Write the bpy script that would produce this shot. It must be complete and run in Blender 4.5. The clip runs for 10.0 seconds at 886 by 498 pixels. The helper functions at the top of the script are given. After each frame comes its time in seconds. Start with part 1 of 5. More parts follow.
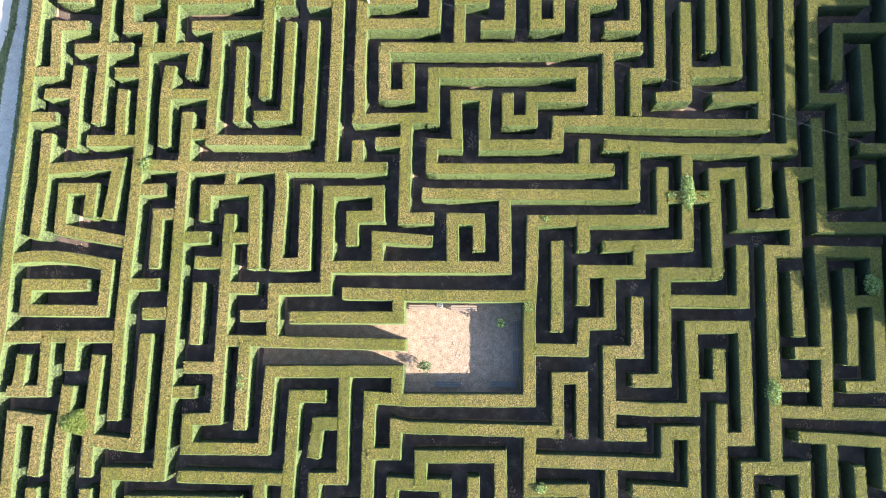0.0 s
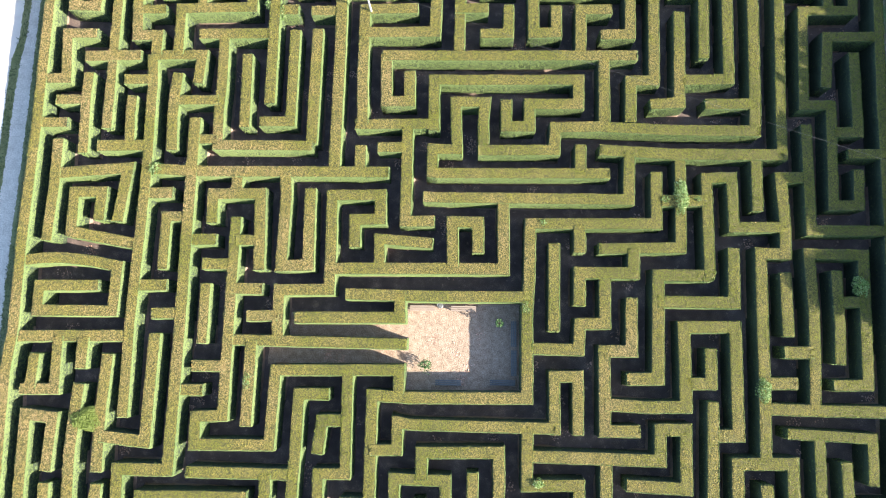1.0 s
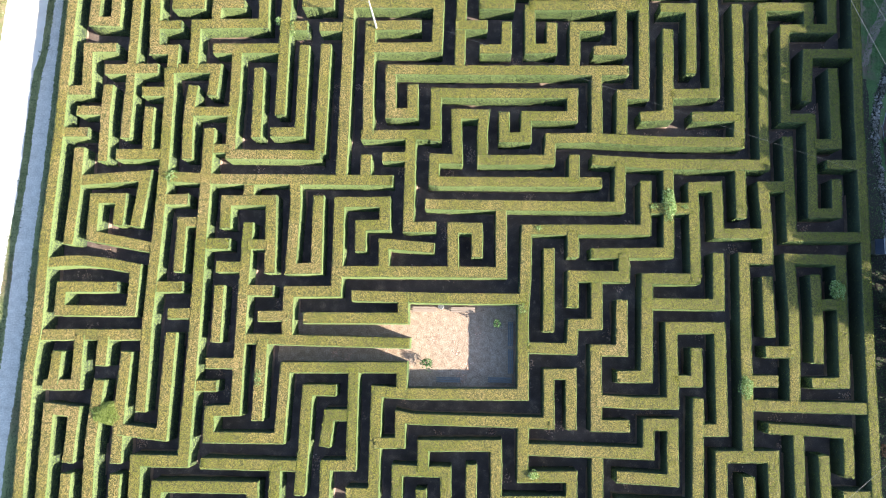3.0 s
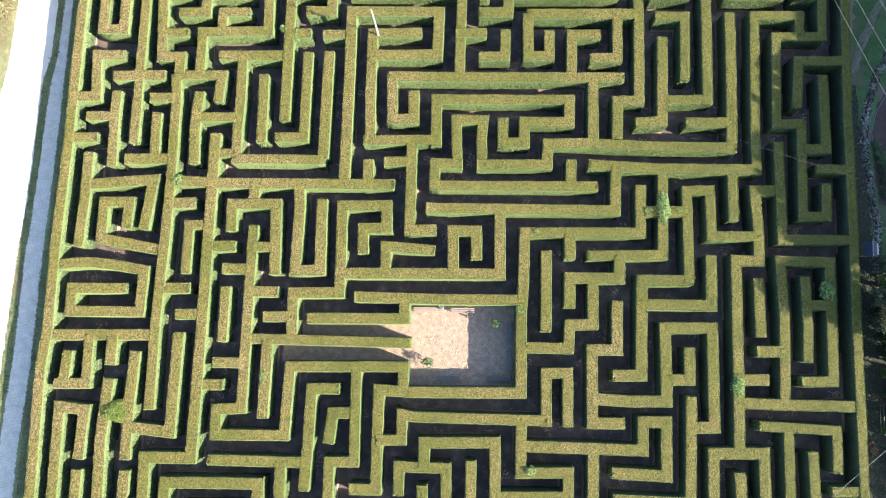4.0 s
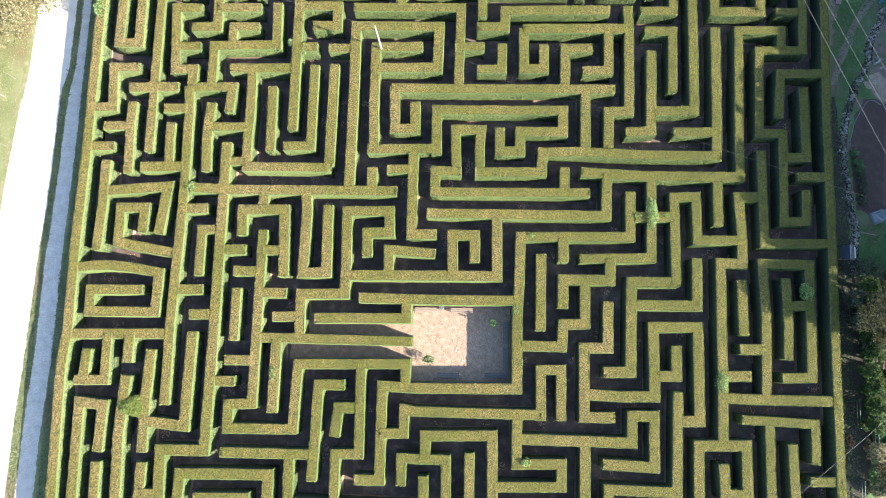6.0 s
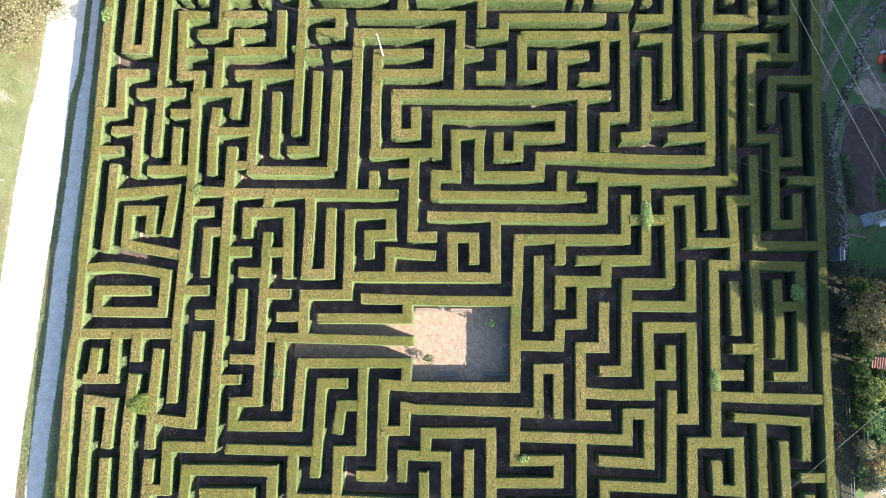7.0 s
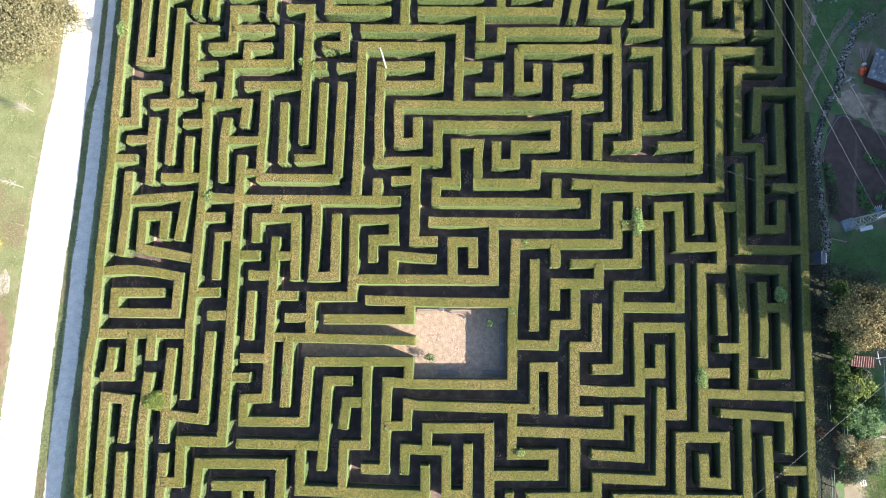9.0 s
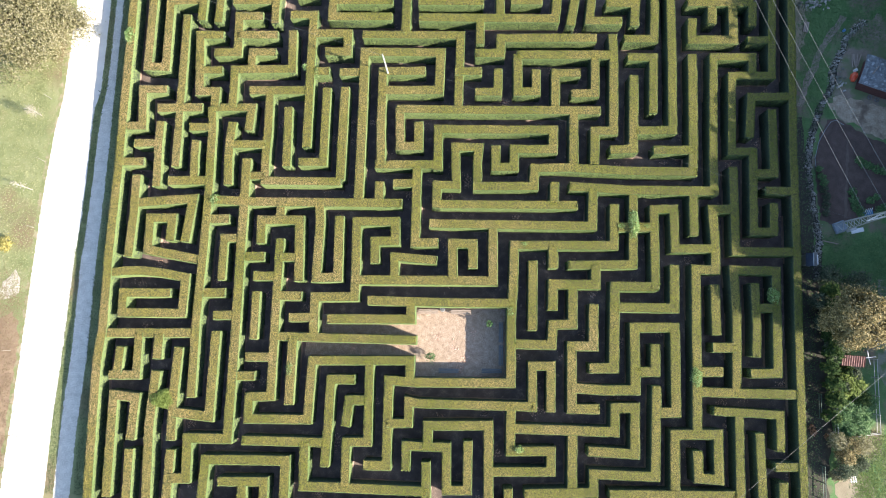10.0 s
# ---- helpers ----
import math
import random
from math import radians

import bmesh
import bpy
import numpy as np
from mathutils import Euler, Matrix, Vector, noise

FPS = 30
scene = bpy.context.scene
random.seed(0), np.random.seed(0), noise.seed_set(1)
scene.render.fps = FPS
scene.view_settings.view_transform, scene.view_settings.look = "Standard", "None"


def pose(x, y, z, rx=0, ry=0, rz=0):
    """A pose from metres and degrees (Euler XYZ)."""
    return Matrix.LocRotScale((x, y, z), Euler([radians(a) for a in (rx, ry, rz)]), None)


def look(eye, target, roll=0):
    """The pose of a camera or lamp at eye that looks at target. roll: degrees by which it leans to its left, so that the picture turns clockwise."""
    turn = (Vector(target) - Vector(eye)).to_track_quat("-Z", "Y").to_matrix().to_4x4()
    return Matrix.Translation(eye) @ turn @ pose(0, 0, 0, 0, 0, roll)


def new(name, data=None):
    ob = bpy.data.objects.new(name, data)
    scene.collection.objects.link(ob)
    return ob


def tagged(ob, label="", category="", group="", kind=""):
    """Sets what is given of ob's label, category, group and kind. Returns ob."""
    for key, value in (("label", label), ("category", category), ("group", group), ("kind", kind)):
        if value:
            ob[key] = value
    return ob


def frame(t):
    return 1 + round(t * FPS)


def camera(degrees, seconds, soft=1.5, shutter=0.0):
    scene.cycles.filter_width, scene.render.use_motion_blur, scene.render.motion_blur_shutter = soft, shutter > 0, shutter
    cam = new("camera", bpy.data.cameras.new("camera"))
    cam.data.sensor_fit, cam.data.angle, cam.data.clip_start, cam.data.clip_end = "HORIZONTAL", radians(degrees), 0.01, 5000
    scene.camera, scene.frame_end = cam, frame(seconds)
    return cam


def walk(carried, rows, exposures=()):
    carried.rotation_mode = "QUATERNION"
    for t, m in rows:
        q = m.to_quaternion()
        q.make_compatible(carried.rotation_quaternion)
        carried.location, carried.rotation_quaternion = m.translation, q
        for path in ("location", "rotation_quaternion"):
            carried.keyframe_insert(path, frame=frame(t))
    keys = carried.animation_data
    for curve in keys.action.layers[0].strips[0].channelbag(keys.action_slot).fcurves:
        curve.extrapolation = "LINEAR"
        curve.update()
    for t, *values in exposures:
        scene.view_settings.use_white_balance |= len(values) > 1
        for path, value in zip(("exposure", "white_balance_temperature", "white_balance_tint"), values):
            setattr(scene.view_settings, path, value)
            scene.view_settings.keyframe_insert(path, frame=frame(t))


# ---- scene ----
# The camera rises straight up over the maze.
cam = camera(66.0, 10.0, soft=1.0)
PATH = [
    (0.0, 0.000, 0.000, 50.167, 7.412, 2.014, 1.788),
    (0.5, 0.009, -0.041, 50.890, 7.416, 2.011, 1.805),
    (1.0, -0.003, -0.030, 51.619, 7.415, 1.978, 1.852),
    (1.5, -0.001, -0.027, 52.364, 7.411, 1.965, 1.888),
    (2.0, -0.042, -0.056, 53.078, 7.417, 1.940, 1.926),
    (2.5, -0.039, -0.056, 53.815, 7.414, 1.910, 1.964),
    (4.0, -0.042, -0.041, 55.980, 7.374, 1.854, 1.984),
    (4.5, -0.030, -0.059, 56.740, 7.364, 1.837, 1.960),
    (5.0, -0.031, -0.064, 57.447, 7.344, 1.804, 1.970),
    (5.5, -0.005, -0.076, 58.202, 7.329, 1.804, 1.973),
    (7.0, 0.007, -0.047, 60.431, 7.265, 1.765, 1.958),
    (7.5, 0.019, -0.016, 61.170, 7.240, 1.754, 1.972),
    (8.0, 0.023, -0.019, 61.896, 7.219, 1.749, 1.952),
    (8.5, 0.029, 0.024, 62.621, 7.191, 1.740, 1.978),
    (9.0, 0.019, 0.051, 63.331, 7.160, 1.730, 1.954),
    (9.5, 0.034, 0.057, 64.090, 7.127, 1.720, 1.997),
    (10.0, -0.000, 0.096, 64.798, 7.091, 1.717, 1.999),
]
walk(cam, [(t, pose(x, y, z, a, b, c)) for t, x, y, z, a, b, c in PATH], exposures=((0.0, 1.46, 6200, 10), (5.0, 1.48, 6200, 10), (10.0, 1.30, 6200, 10)))

# ---- light: low sun, clear autumn sky ----
SUN_EL, SUN_AZ = 26.6, 108.3
world = bpy.data.worlds.new("sky")
scene.world = world
world.use_nodes = True
sky = world.node_tree.nodes.new("ShaderNodeTexSky")
sky.sky_type, sky.sun_disc = "NISHITA", False
sky.sun_elevation, sky.sun_rotation = radians(SUN_EL), radians(SUN_AZ)
backing = world.node_tree.nodes["Background"]
backing.inputs["Strength"].default_value = 0.135
world.node_tree.links.new(sky.outputs["Color"], backing.inputs["Color"])
SUNWARD = Vector((math.sin(radians(SUN_AZ)) * math.cos(radians(SUN_EL)), math.cos(radians(SUN_AZ)) * math.cos(radians(SUN_EL)), math.sin(radians(SUN_EL))))
lamp = bpy.data.lights.new("sun", "SUN")
lamp.energy, lamp.angle, lamp.color = 5.9, radians(0.5), (1.0, 0.872, 0.70)
sun = new("sun", lamp)
sun.matrix_world = look(SUNWARD * 100, (0, 0, 0))

# ---- materials ----
def nodes_of(name):
    m = bpy.data.materials.new(name)
    m.use_nodes = True
    return m, m.node_tree.nodes, m.node_tree.links


def ramp_node(n, stops):
    r = n.new("ShaderNodeValToRGB")
    e = r.color_ramp.elements
    for i, (p, c) in enumerate(stops):
        el = e[i] if i < 2 else e.new(p)
        el.position, el.color = p, (*c, 1)
    return r


def surface(name, stops, scale=4.0, fine=40.0, rough=0.85, bump=0.4, depth=0.02, mix=0.35, metal=0.0, stretch=(1, 1, 1), stains=None):
    """A solid surface: a coarse noise picks the colour, a fine one breaks it up and gives relief; stains: (colour, scale, edge)."""
    m, n, k = nodes_of(name)
    b = n["Principled BSDF"]
    b.inputs["Roughness"].default_value, b.inputs["Metallic"].default_value = rough, metal
    co, mp = n.new("ShaderNodeNewGeometry"), n.new("ShaderNodeMapping")
    mp.inputs["Scale"].default_value = stretch
    k.new(co.outputs["Position"], mp.inputs["Vector"])
    a, f = n.new("ShaderNodeTexNoise"), n.new("ShaderNodeTexNoise")
    for t, s, d in ((a, scale, 5), (f, fine, 3)):
        t.inputs["Scale"].default_value, t.inputs["Detail"].default_value = s, d
        k.new(mp.outputs["Vector"], t.inputs["Vector"])
    blend = n.new("ShaderNodeMix")
    blend.inputs["Factor"].default_value = mix
    k.new(a.outputs["Fac"], blend.inputs["A"])
    k.new(f.outputs["Fac"], blend.inputs["B"])
    r = ramp_node(n, stops)
    k.new(blend.outputs["Result"], r.inputs["Fac"])
    colour = r.outputs["Color"]
    if stains:
        st = n.new("ShaderNodeTexNoise")
        st.inputs["Scale"].default_value, st.inputs["Detail"].default_value = stains[1], 6
        k.new(co.outputs["Position"], st.inputs["Vector"])
        sr = ramp_node(n, ((stains[2] - 0.05, (0, 0, 0)), (stains[2] + 0.08, (1, 1, 1))))
        k.new(st.outputs["Fac"], sr.inputs["Fac"])
        over = n.new("ShaderNodeMixRGB")
        over.inputs["Color2"].default_value = (*stains[0], 1)
        k.new(sr.outputs["Color"], over.inputs["Fac"])
        k.new(colour, over.inputs["Color1"])
        colour = over.outputs["Color"]
    k.new(colour, b.inputs["Base Color"])
    bp = n.new("ShaderNodeBump")
    bp.inputs["Strength"].default_value, bp.inputs["Distance"].default_value = bump, depth
    k.new(f.outputs["Fac"], bp.inputs["Height"])
    k.new(bp.outputs["Normal"], b.inputs["Normal"])
    return m


def leaf(name, stops, rough=0.55, glow=0.25, patch=0.5, drift=0.0, rust=None):
    """Leaves: each takes its own tone, with larger patches of growth, and lets some light through."""
    m, n, k = nodes_of(name)
    b = n["Principled BSDF"]
    b.inputs["Roughness"].default_value, b.inputs["Specular IOR Level"].default_value = rough, 0.18
    g, t, mixf = n.new("ShaderNodeNewGeometry"), n.new("ShaderNodeTexNoise"), n.new("ShaderNodeMix")
    t.inputs["Scale"].default_value, t.inputs["Detail"].default_value = 0.14, 9
    t.inputs["Roughness"].default_value = 0.65
    k.new(g.outputs["Position"], t.inputs["Vector"])
    mixf.inputs["Factor"].default_value = patch
    k.new(g.outputs["Random Per Island"], mixf.inputs["A"])
    k.new(t.outputs["Fac"], mixf.inputs["B"])
    r = ramp_node(n, stops)
    value = mixf.outputs["Result"]
    if drift:  # drier tan in the west; greener east carries its shade's cool cast in the colour
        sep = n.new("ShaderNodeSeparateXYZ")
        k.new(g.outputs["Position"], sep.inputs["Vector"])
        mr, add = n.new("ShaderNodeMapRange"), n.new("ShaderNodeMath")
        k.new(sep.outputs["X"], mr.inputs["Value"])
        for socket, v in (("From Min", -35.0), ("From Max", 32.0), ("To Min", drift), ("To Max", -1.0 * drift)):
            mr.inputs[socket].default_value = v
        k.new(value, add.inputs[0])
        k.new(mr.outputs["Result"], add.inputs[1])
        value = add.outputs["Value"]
    k.new(value, r.inputs["Fac"])
    colour = r.outputs["Color"]
    if rust:  # some leaves have withered, more of them in some patches
        spot, lift, over, mixed = n.new("ShaderNodeTexNoise"), n.new("ShaderNodeMath"), n.new("ShaderNodeMath"), n.new("ShaderNodeMixRGB")
        spot.inputs["Scale"].default_value, spot.inputs["Detail"].default_value = 1.3, 3
        k.new(g.outputs["Position"], spot.inputs["Vector"])
        lift.operation, lift.inputs[1].default_value = "MULTIPLY_ADD", 1.0
        k.new(spot.outputs["Fac"], lift.inputs[0])
        k.new(g.outputs["Random Per Island"], lift.inputs[2])
        over.operation, over.inputs[1].default_value = "GREATER_THAN", 1.6
        k.new(lift.outputs["Value"], over.inputs[0])
        mixed.inputs["Color2"].default_value = (*rust, 1)
        k.new(over.outputs["Value"], mixed.inputs["Fac"])
        k.new(colour, mixed.inputs["Color1"])
        colour = mixed.outputs["Color"]
    k.new(colour, b.inputs["Base Color"])
    tr, ms = n.new("ShaderNodeBsdfTranslucent"), n.new("ShaderNodeMixShader")
    ms.inputs["Fac"].default_value = glow
    k.new(colour, tr.inputs["Color"])
    k.new(b.outputs["BSDF"], ms.inputs[1])
    k.new(tr.outputs["BSDF"], ms.inputs[2])
    k.new(ms.outputs["Shader"], n["Material Output"].inputs["Surface"])
    return m


# side body colour is darkened and cooled to carry the shade of unlit sides
HEDGE_SIDE_SHADE = surface("shade_dark_side_foliage", ((0.30, (0.022, 0.038, 0.023)), (0.52, (0.042, 0.064, 0.037)), (0.68, (0.07, 0.096, 0.05))), 4.0, 13.0, 0.8, 1.0, 0.08, 0.6)
# dark tones here paint the shade inside gaps between the top leaves
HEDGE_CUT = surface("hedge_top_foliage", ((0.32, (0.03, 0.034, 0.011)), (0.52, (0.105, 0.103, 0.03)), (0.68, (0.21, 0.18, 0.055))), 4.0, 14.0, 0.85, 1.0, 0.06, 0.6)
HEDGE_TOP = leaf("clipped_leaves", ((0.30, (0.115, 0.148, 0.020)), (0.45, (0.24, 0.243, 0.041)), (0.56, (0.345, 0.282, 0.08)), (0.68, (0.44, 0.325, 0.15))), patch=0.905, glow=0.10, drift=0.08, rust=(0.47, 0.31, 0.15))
# pale tone of sunlit floor, painted on the foot of the hedges
HEDGE_FOOT = surface("sunlit_strip_foot", ((0.3, (0.20, 0.14, 0.11)), (0.7, (0.46, 0.34, 0.27))), 3.0, 18.0, 0.95, 0.8, 0.03, 0.5)
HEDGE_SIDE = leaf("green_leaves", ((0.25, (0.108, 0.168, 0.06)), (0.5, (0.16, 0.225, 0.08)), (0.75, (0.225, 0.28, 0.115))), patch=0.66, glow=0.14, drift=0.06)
BUSH = leaf("yellow_green_leaves", ((0.2, (0.13, 0.18, 0.035)), (0.6, (0.21, 0.27, 0.07)), (0.85, (0.30, 0.35, 0.12))), patch=0.5, glow=0.15)
SHOOT = leaf("fresh_shoots", ((0.2, (0.11, 0.20, 0.05)), (0.55, (0.24, 0.36, 0.12)), (0.85, (0.45, 0.53, 0.27))), patch=0.3, glow=0.15)
SOIL = surface("maze_soil", ((0.34, (0.088, 0.068, 0.062)), (0.54, (0.16, 0.122, 0.106)), (0.68, (0.42, 0.31, 0.25))), 1.2, 22.0, 0.95, 0.5, 0.02, 0.5, stains=((0.42, 0.31, 0.25), 2.2, 0.68))
CLEARING = surface("clearing_gravel", ((0.34, (0.22, 0.16, 0.112)), (0.5, (0.385, 0.29, 0.215)), (0.66, (0.53, 0.43, 0.34))), 2.5, 11.0, 0.95, 0.9, 0.04, 0.6, stains=((0.27, 0.20, 0.155), 4.0, 0.64))
GRASS = surface("meadow_grass", ((0.28, (0.15, 0.18, 0.07)), (0.5, (0.24, 0.265, 0.12)), (0.72, (0.34, 0.34, 0.19))), 0.5, 14.0, 0.95, 0.8, 0.05, 0.4, stains=((0.24, 0.19, 0.11), 0.16, 0.56))
ROAD = surface("pale_gravel_road", ((0.3, (0.66, 0.62, 0.56)), (0.7, (0.82, 0.79, 0.73))), 1.0, 30.0, 0.9, 0.3, 0.01)
PATHGRAVEL = surface("grey_gravel", ((0.3, (0.46, 0.42, 0.36)), (0.5, (0.64, 0.60, 0.53)), (0.7, (0.84, 0.79, 0.71))), 1.5, 9.0, 0.95, 0.4, 0.012, 0.6)
EARTH = surface("garden_earth", ((0.3, (0.06, 0.042, 0.037)), (0.7, (0.15, 0.106, 0.09))), 1.5, 16.0, 1.0, 0.7, 0.04, 0.5)
RUBBLE = surface("rubble_stone", ((0.3, (0.17, 0.165, 0.15)), (0.5, (0.36, 0.345, 0.315)), (0.7, (0.68, 0.655, 0.60))), 3.0, 20.0, 0.95, 0.5, 0.02, stains=((0.15, 0.155, 0.12), 0.55, 0.5))
CONCRETE = surface("worn_concrete", ((0.3, (0.24, 0.18, 0.125)), (0.5, (0.37, 0.295, 0.215)), (0.7, (0.50, 0.425, 0.33))), 1.6, 7.0, 0.95, 0.5, 0.03, 0.5, stains=((0.16, 0.12, 0.09), 0.7, 0.56))
PALE_WOOD = surface("weathered_plank", ((0.3, (0.27, 0.21, 0.17)), (0.7, (0.40, 0.33, 0.28))), 2.0, 18.0, 0.8, 0.3, 0.004, 0.4, stretch=(1, 6, 6))
GREY_WOOD = surface("grey_plank", ((0.3, (0.13, 0.135, 0.14)), (0.7, (0.23, 0.235, 0.235))), 2.0, 18.0, 0.8, 0.3, 0.004, 0.4, stretch=(1, 6, 6))
BARK = surface("bark", ((0.3, (0.06, 0.045, 0.035)), (0.7, (0.16, 0.13, 0.10))), 4.0, 25.0, 0.95, 0.8, 0.02, stretch=(1, 1, 0.3))
PALE_BARK = surface("pale_twig_bark", ((0.3, (0.30, 0.27, 0.23)), (0.7, (0.50, 0.46, 0.40))), 4.0, 25.0, 0.9, 0.4, 0.01)
POLE_PAINT = surface("pole_galvanised", ((0.3, (0.48, 0.48, 0.47)), (0.7, (0.66, 0.66, 0.65))), 2.0, 14.0, 0.5, 0.1, 0.003)
STEEL = surface("galvanised_steel", ((0.3, (0.34, 0.36, 0.38)), (0.7, (0.52, 0.54, 0.56))), 3.0, 20.0, 0.45, 0.1, 0.003, metal=0.6)
WIRE = surface("bare_wire", ((0.3, (0.17, 0.175, 0.18)), (0.7, (0.26, 0.265, 0.27))), 3.0, 20.0, 0.5, 0.05, 0.001)
OAK = leaf("autumn_leaves", ((0.15, (0.06, 0.068, 0.028)), (0.4, (0.17, 0.145, 0.068)), (0.7, (0.35, 0.28, 0.13)), (0.9, (0.52, 0.45, 0.27))), patch=0.4)
PALE_LEAF = leaf("yellowing_leaves", ((0.2, (0.14, 0.143, 0.068)), (0.42, (0.225, 0.215, 0.112)), (0.62, (0.33, 0.305, 0.185)), (0.85, (0.43, 0.40, 0.28))), patch=0.4, glow=0.42)
RUSSET = leaf("russet_leaves", ((0.2, (0.22, 0.11, 0.06)), (0.6, (0.40, 0.24, 0.15)), (0.85, (0.55, 0.38, 0.26))), patch=0.3)
VINE = leaf("vine_leaves", ((0.2, (0.06, 0.12, 0.045)), (0.6, (0.13, 0.235, 0.095)), (0.85, (0.23, 0.34, 0.16))), patch=0.4)
DARK_LEAF = leaf("dark_leaves", ((0.2, (0.025, 0.05, 0.015)), (0.5, (0.05, 0.09, 0.025)), (0.8, (0.09, 0.13, 0.04))), patch=0.4, rough=0.85)


# ---- builders ----
def part(name, data, material, parent=None, label=""):
    """Links a mesh (a bmesh or mesh data) as one object, under a thing where one is given."""
    if isinstance(data, bmesh.types.BMesh):
        me = bpy.data.meshes.new(name)
        data.to_mesh(me)
        data.free()
    else:
        me = data
    for m in (material if isinstance(material, (list, tuple)) else (material,)):
        me.materials.append(m)
    ob = new(name, me)
    if parent:
        ob.parent = parent
    if label:
        ob["label"] = label
    return ob


def quads_mesh(name, verts, quads, slots=None, smooth=False):
    """A mesh from arrays; all faces have as many corners as the rows of quads."""
    me = bpy.data.meshes.new(name)
    verts, quads = np.asarray(verts, dtype=np.float32), np.asarray(quads, dtype=np.int32)
    me.vertices.add(len(verts))
    me.vertices.foreach_set("co", verts.ravel())
    me.loops.add(quads.size)
    me.loops.foreach_set("vertex_index", quads.ravel())
    me.polygons.add(len(quads))
    me.polygons.foreach_set("loop_start", np.arange(0, quads.size, quads.shape[1], dtype=np.int32))
    if slots is not None:
        me.polygons.foreach_set("material_index", np.asarray(slots, dtype=np.int32))
    me.polygons.foreach_set("use_smooth", np.full(len(quads), smooth))
    me.update(calc_edges=True)
    return me


def unit(v):
    return v / np.maximum(np.linalg.norm(v, axis=1, keepdims=True), 1e-9)


def leaf_quads(centres, normals, rng, size, spread=0.6, slim=0.55):
    """Diamond leaves round the given centres, facing roughly along the normals."""
    k = len(centres)
    n = unit(normals + rng.normal(0, spread, (k, 3)))
    a = unit(np.cross(n, rng.normal(0, 1, (k, 3))))
    b = np.cross(n, a)
    s = (size * rng.uniform(0.6, 1.35, k))[:, None]
    v = np.stack([centres + a * s, centres + b * s * slim, centres - a * s, centres - b * s * slim], 1).reshape(-1, 3)
    return v, np.arange(4 * k).reshape(-1, 4)


def leaf_tips(centres, normals, rng, size, spread=0.6):
    """Small pointed leaf tips, three corners each, for a dense coat."""
    k = len(centres)
    n = unit(normals + rng.normal(0, 1, (k, 3)) * spread)
    a = unit(np.cross(n, rng.normal(0, 1, (k, 3))))
    b = np.cross(n, a)
    s = (size * rng.uniform(0.7, 1.3, k))[:, None]
    v = np.stack([centres + a * s * 1.5, centres - a * s * 0.7 + b * s * 0.55, centres - a * s * 0.7 - b * s * 0.55], 1).reshape(-1, 3)
    return v, np.arange(3 * k).reshape(-1, 3)


def tube(bm, pts, r0, r1, seg=7):
    """A tapered tube along the points."""
    rings = []
    for i, p in enumerate(pts):
        p = Vector(p)
        d = (Vector(pts[min(i + 1, len(pts) - 1)]) - Vector(pts[max(i - 1, 0)])).normalized()
        side = d.orthogonal().normalized()
        up = d.cross(side)
        r = r0 + (r1 - r0) * i / (len(pts) - 1)
        rings.append([bm.verts.new(p + (side * math.cos(2 * math.pi * j / seg) + up * math.sin(2 * math.pi * j / seg)) * r) for j in range(seg)])
    for a, b in zip(rings, rings[1:]):
        for j in range(seg):
            bm.faces.new((a[j], a[(j + 1) % seg], b[(j + 1) % seg], b[j]))
    bm.faces.new(rings[0][::-1])
    bm.faces.new(rings[-1])


def box(bm, x0, y0, z0, x1, y1, z1, bevel=0.0):
    made = bmesh.ops.create_cube(bm, size=1, matrix=Matrix.Translation(((x0 + x1) / 2, (y0 + y1) / 2, (z0 + z1) / 2)) @ Matrix.Diagonal((abs(x1 - x0), abs(y1 - y0), abs(z1 - z0), 1)))
    if bevel:
        edges = list({e for v in made["verts"] for e in v.link_edges})
        bmesh.ops.bevel(bm, geom=edges, offset=bevel, segments=1, affect="EDGES")


def thing(name, x, y, z=0.0, turn=0.0):
    ob = new(name)
    ob.matrix_basis = pose(x, y, z, 0, 0, turn)
    ob.empty_display_size = 0.2
    return ob


def patch_of_ground(name, outline, z, material, label, ragged=0.12, step=0.5, category="ground", seed=1):
    """A sheet of ground with an uneven edge; outline: corners in order."""
    pts = []
    rng = random.Random(seed)
    for (x0, y0), (x1, y1) in zip(outline, outline[1:] + outline[:1]):
        length = math.hypot(x1 - x0, y1 - y0)
        k = max(1, int(length / step))
        nx, ny = (y0 - y1) / length, (x1 - x0) / length
        for i in range(k):
            f, w = i / k, rng.uniform(-ragged, ragged)
            pts.append((x0 + (x1 - x0) * f + nx * w, y0 + (y1 - y0) * f + ny * w, z))
    bm = bmesh.new()
    face = bm.faces.new([bm.verts.new(p) for p in pts])
    if face.normal.z < 0 or face.calc_area() and (face.normal_update() or face.normal.z < 0):
        face.normal_flip()
    bmesh.ops.triangulate(bm, faces=bm.faces[:])
    return tagged(part(name, bm, material), label, category, kind="structure")


# ---- ground ----
def ground_sheet():
    bm = bmesh.new()
    bmesh.ops.create_grid(bm, x_segments=40, y_segments=40, size=1500)
    return tagged(part("ground", bm, GRASS), "green meadow grass with dry brown patches", "ground", kind="structure")


ground_sheet()


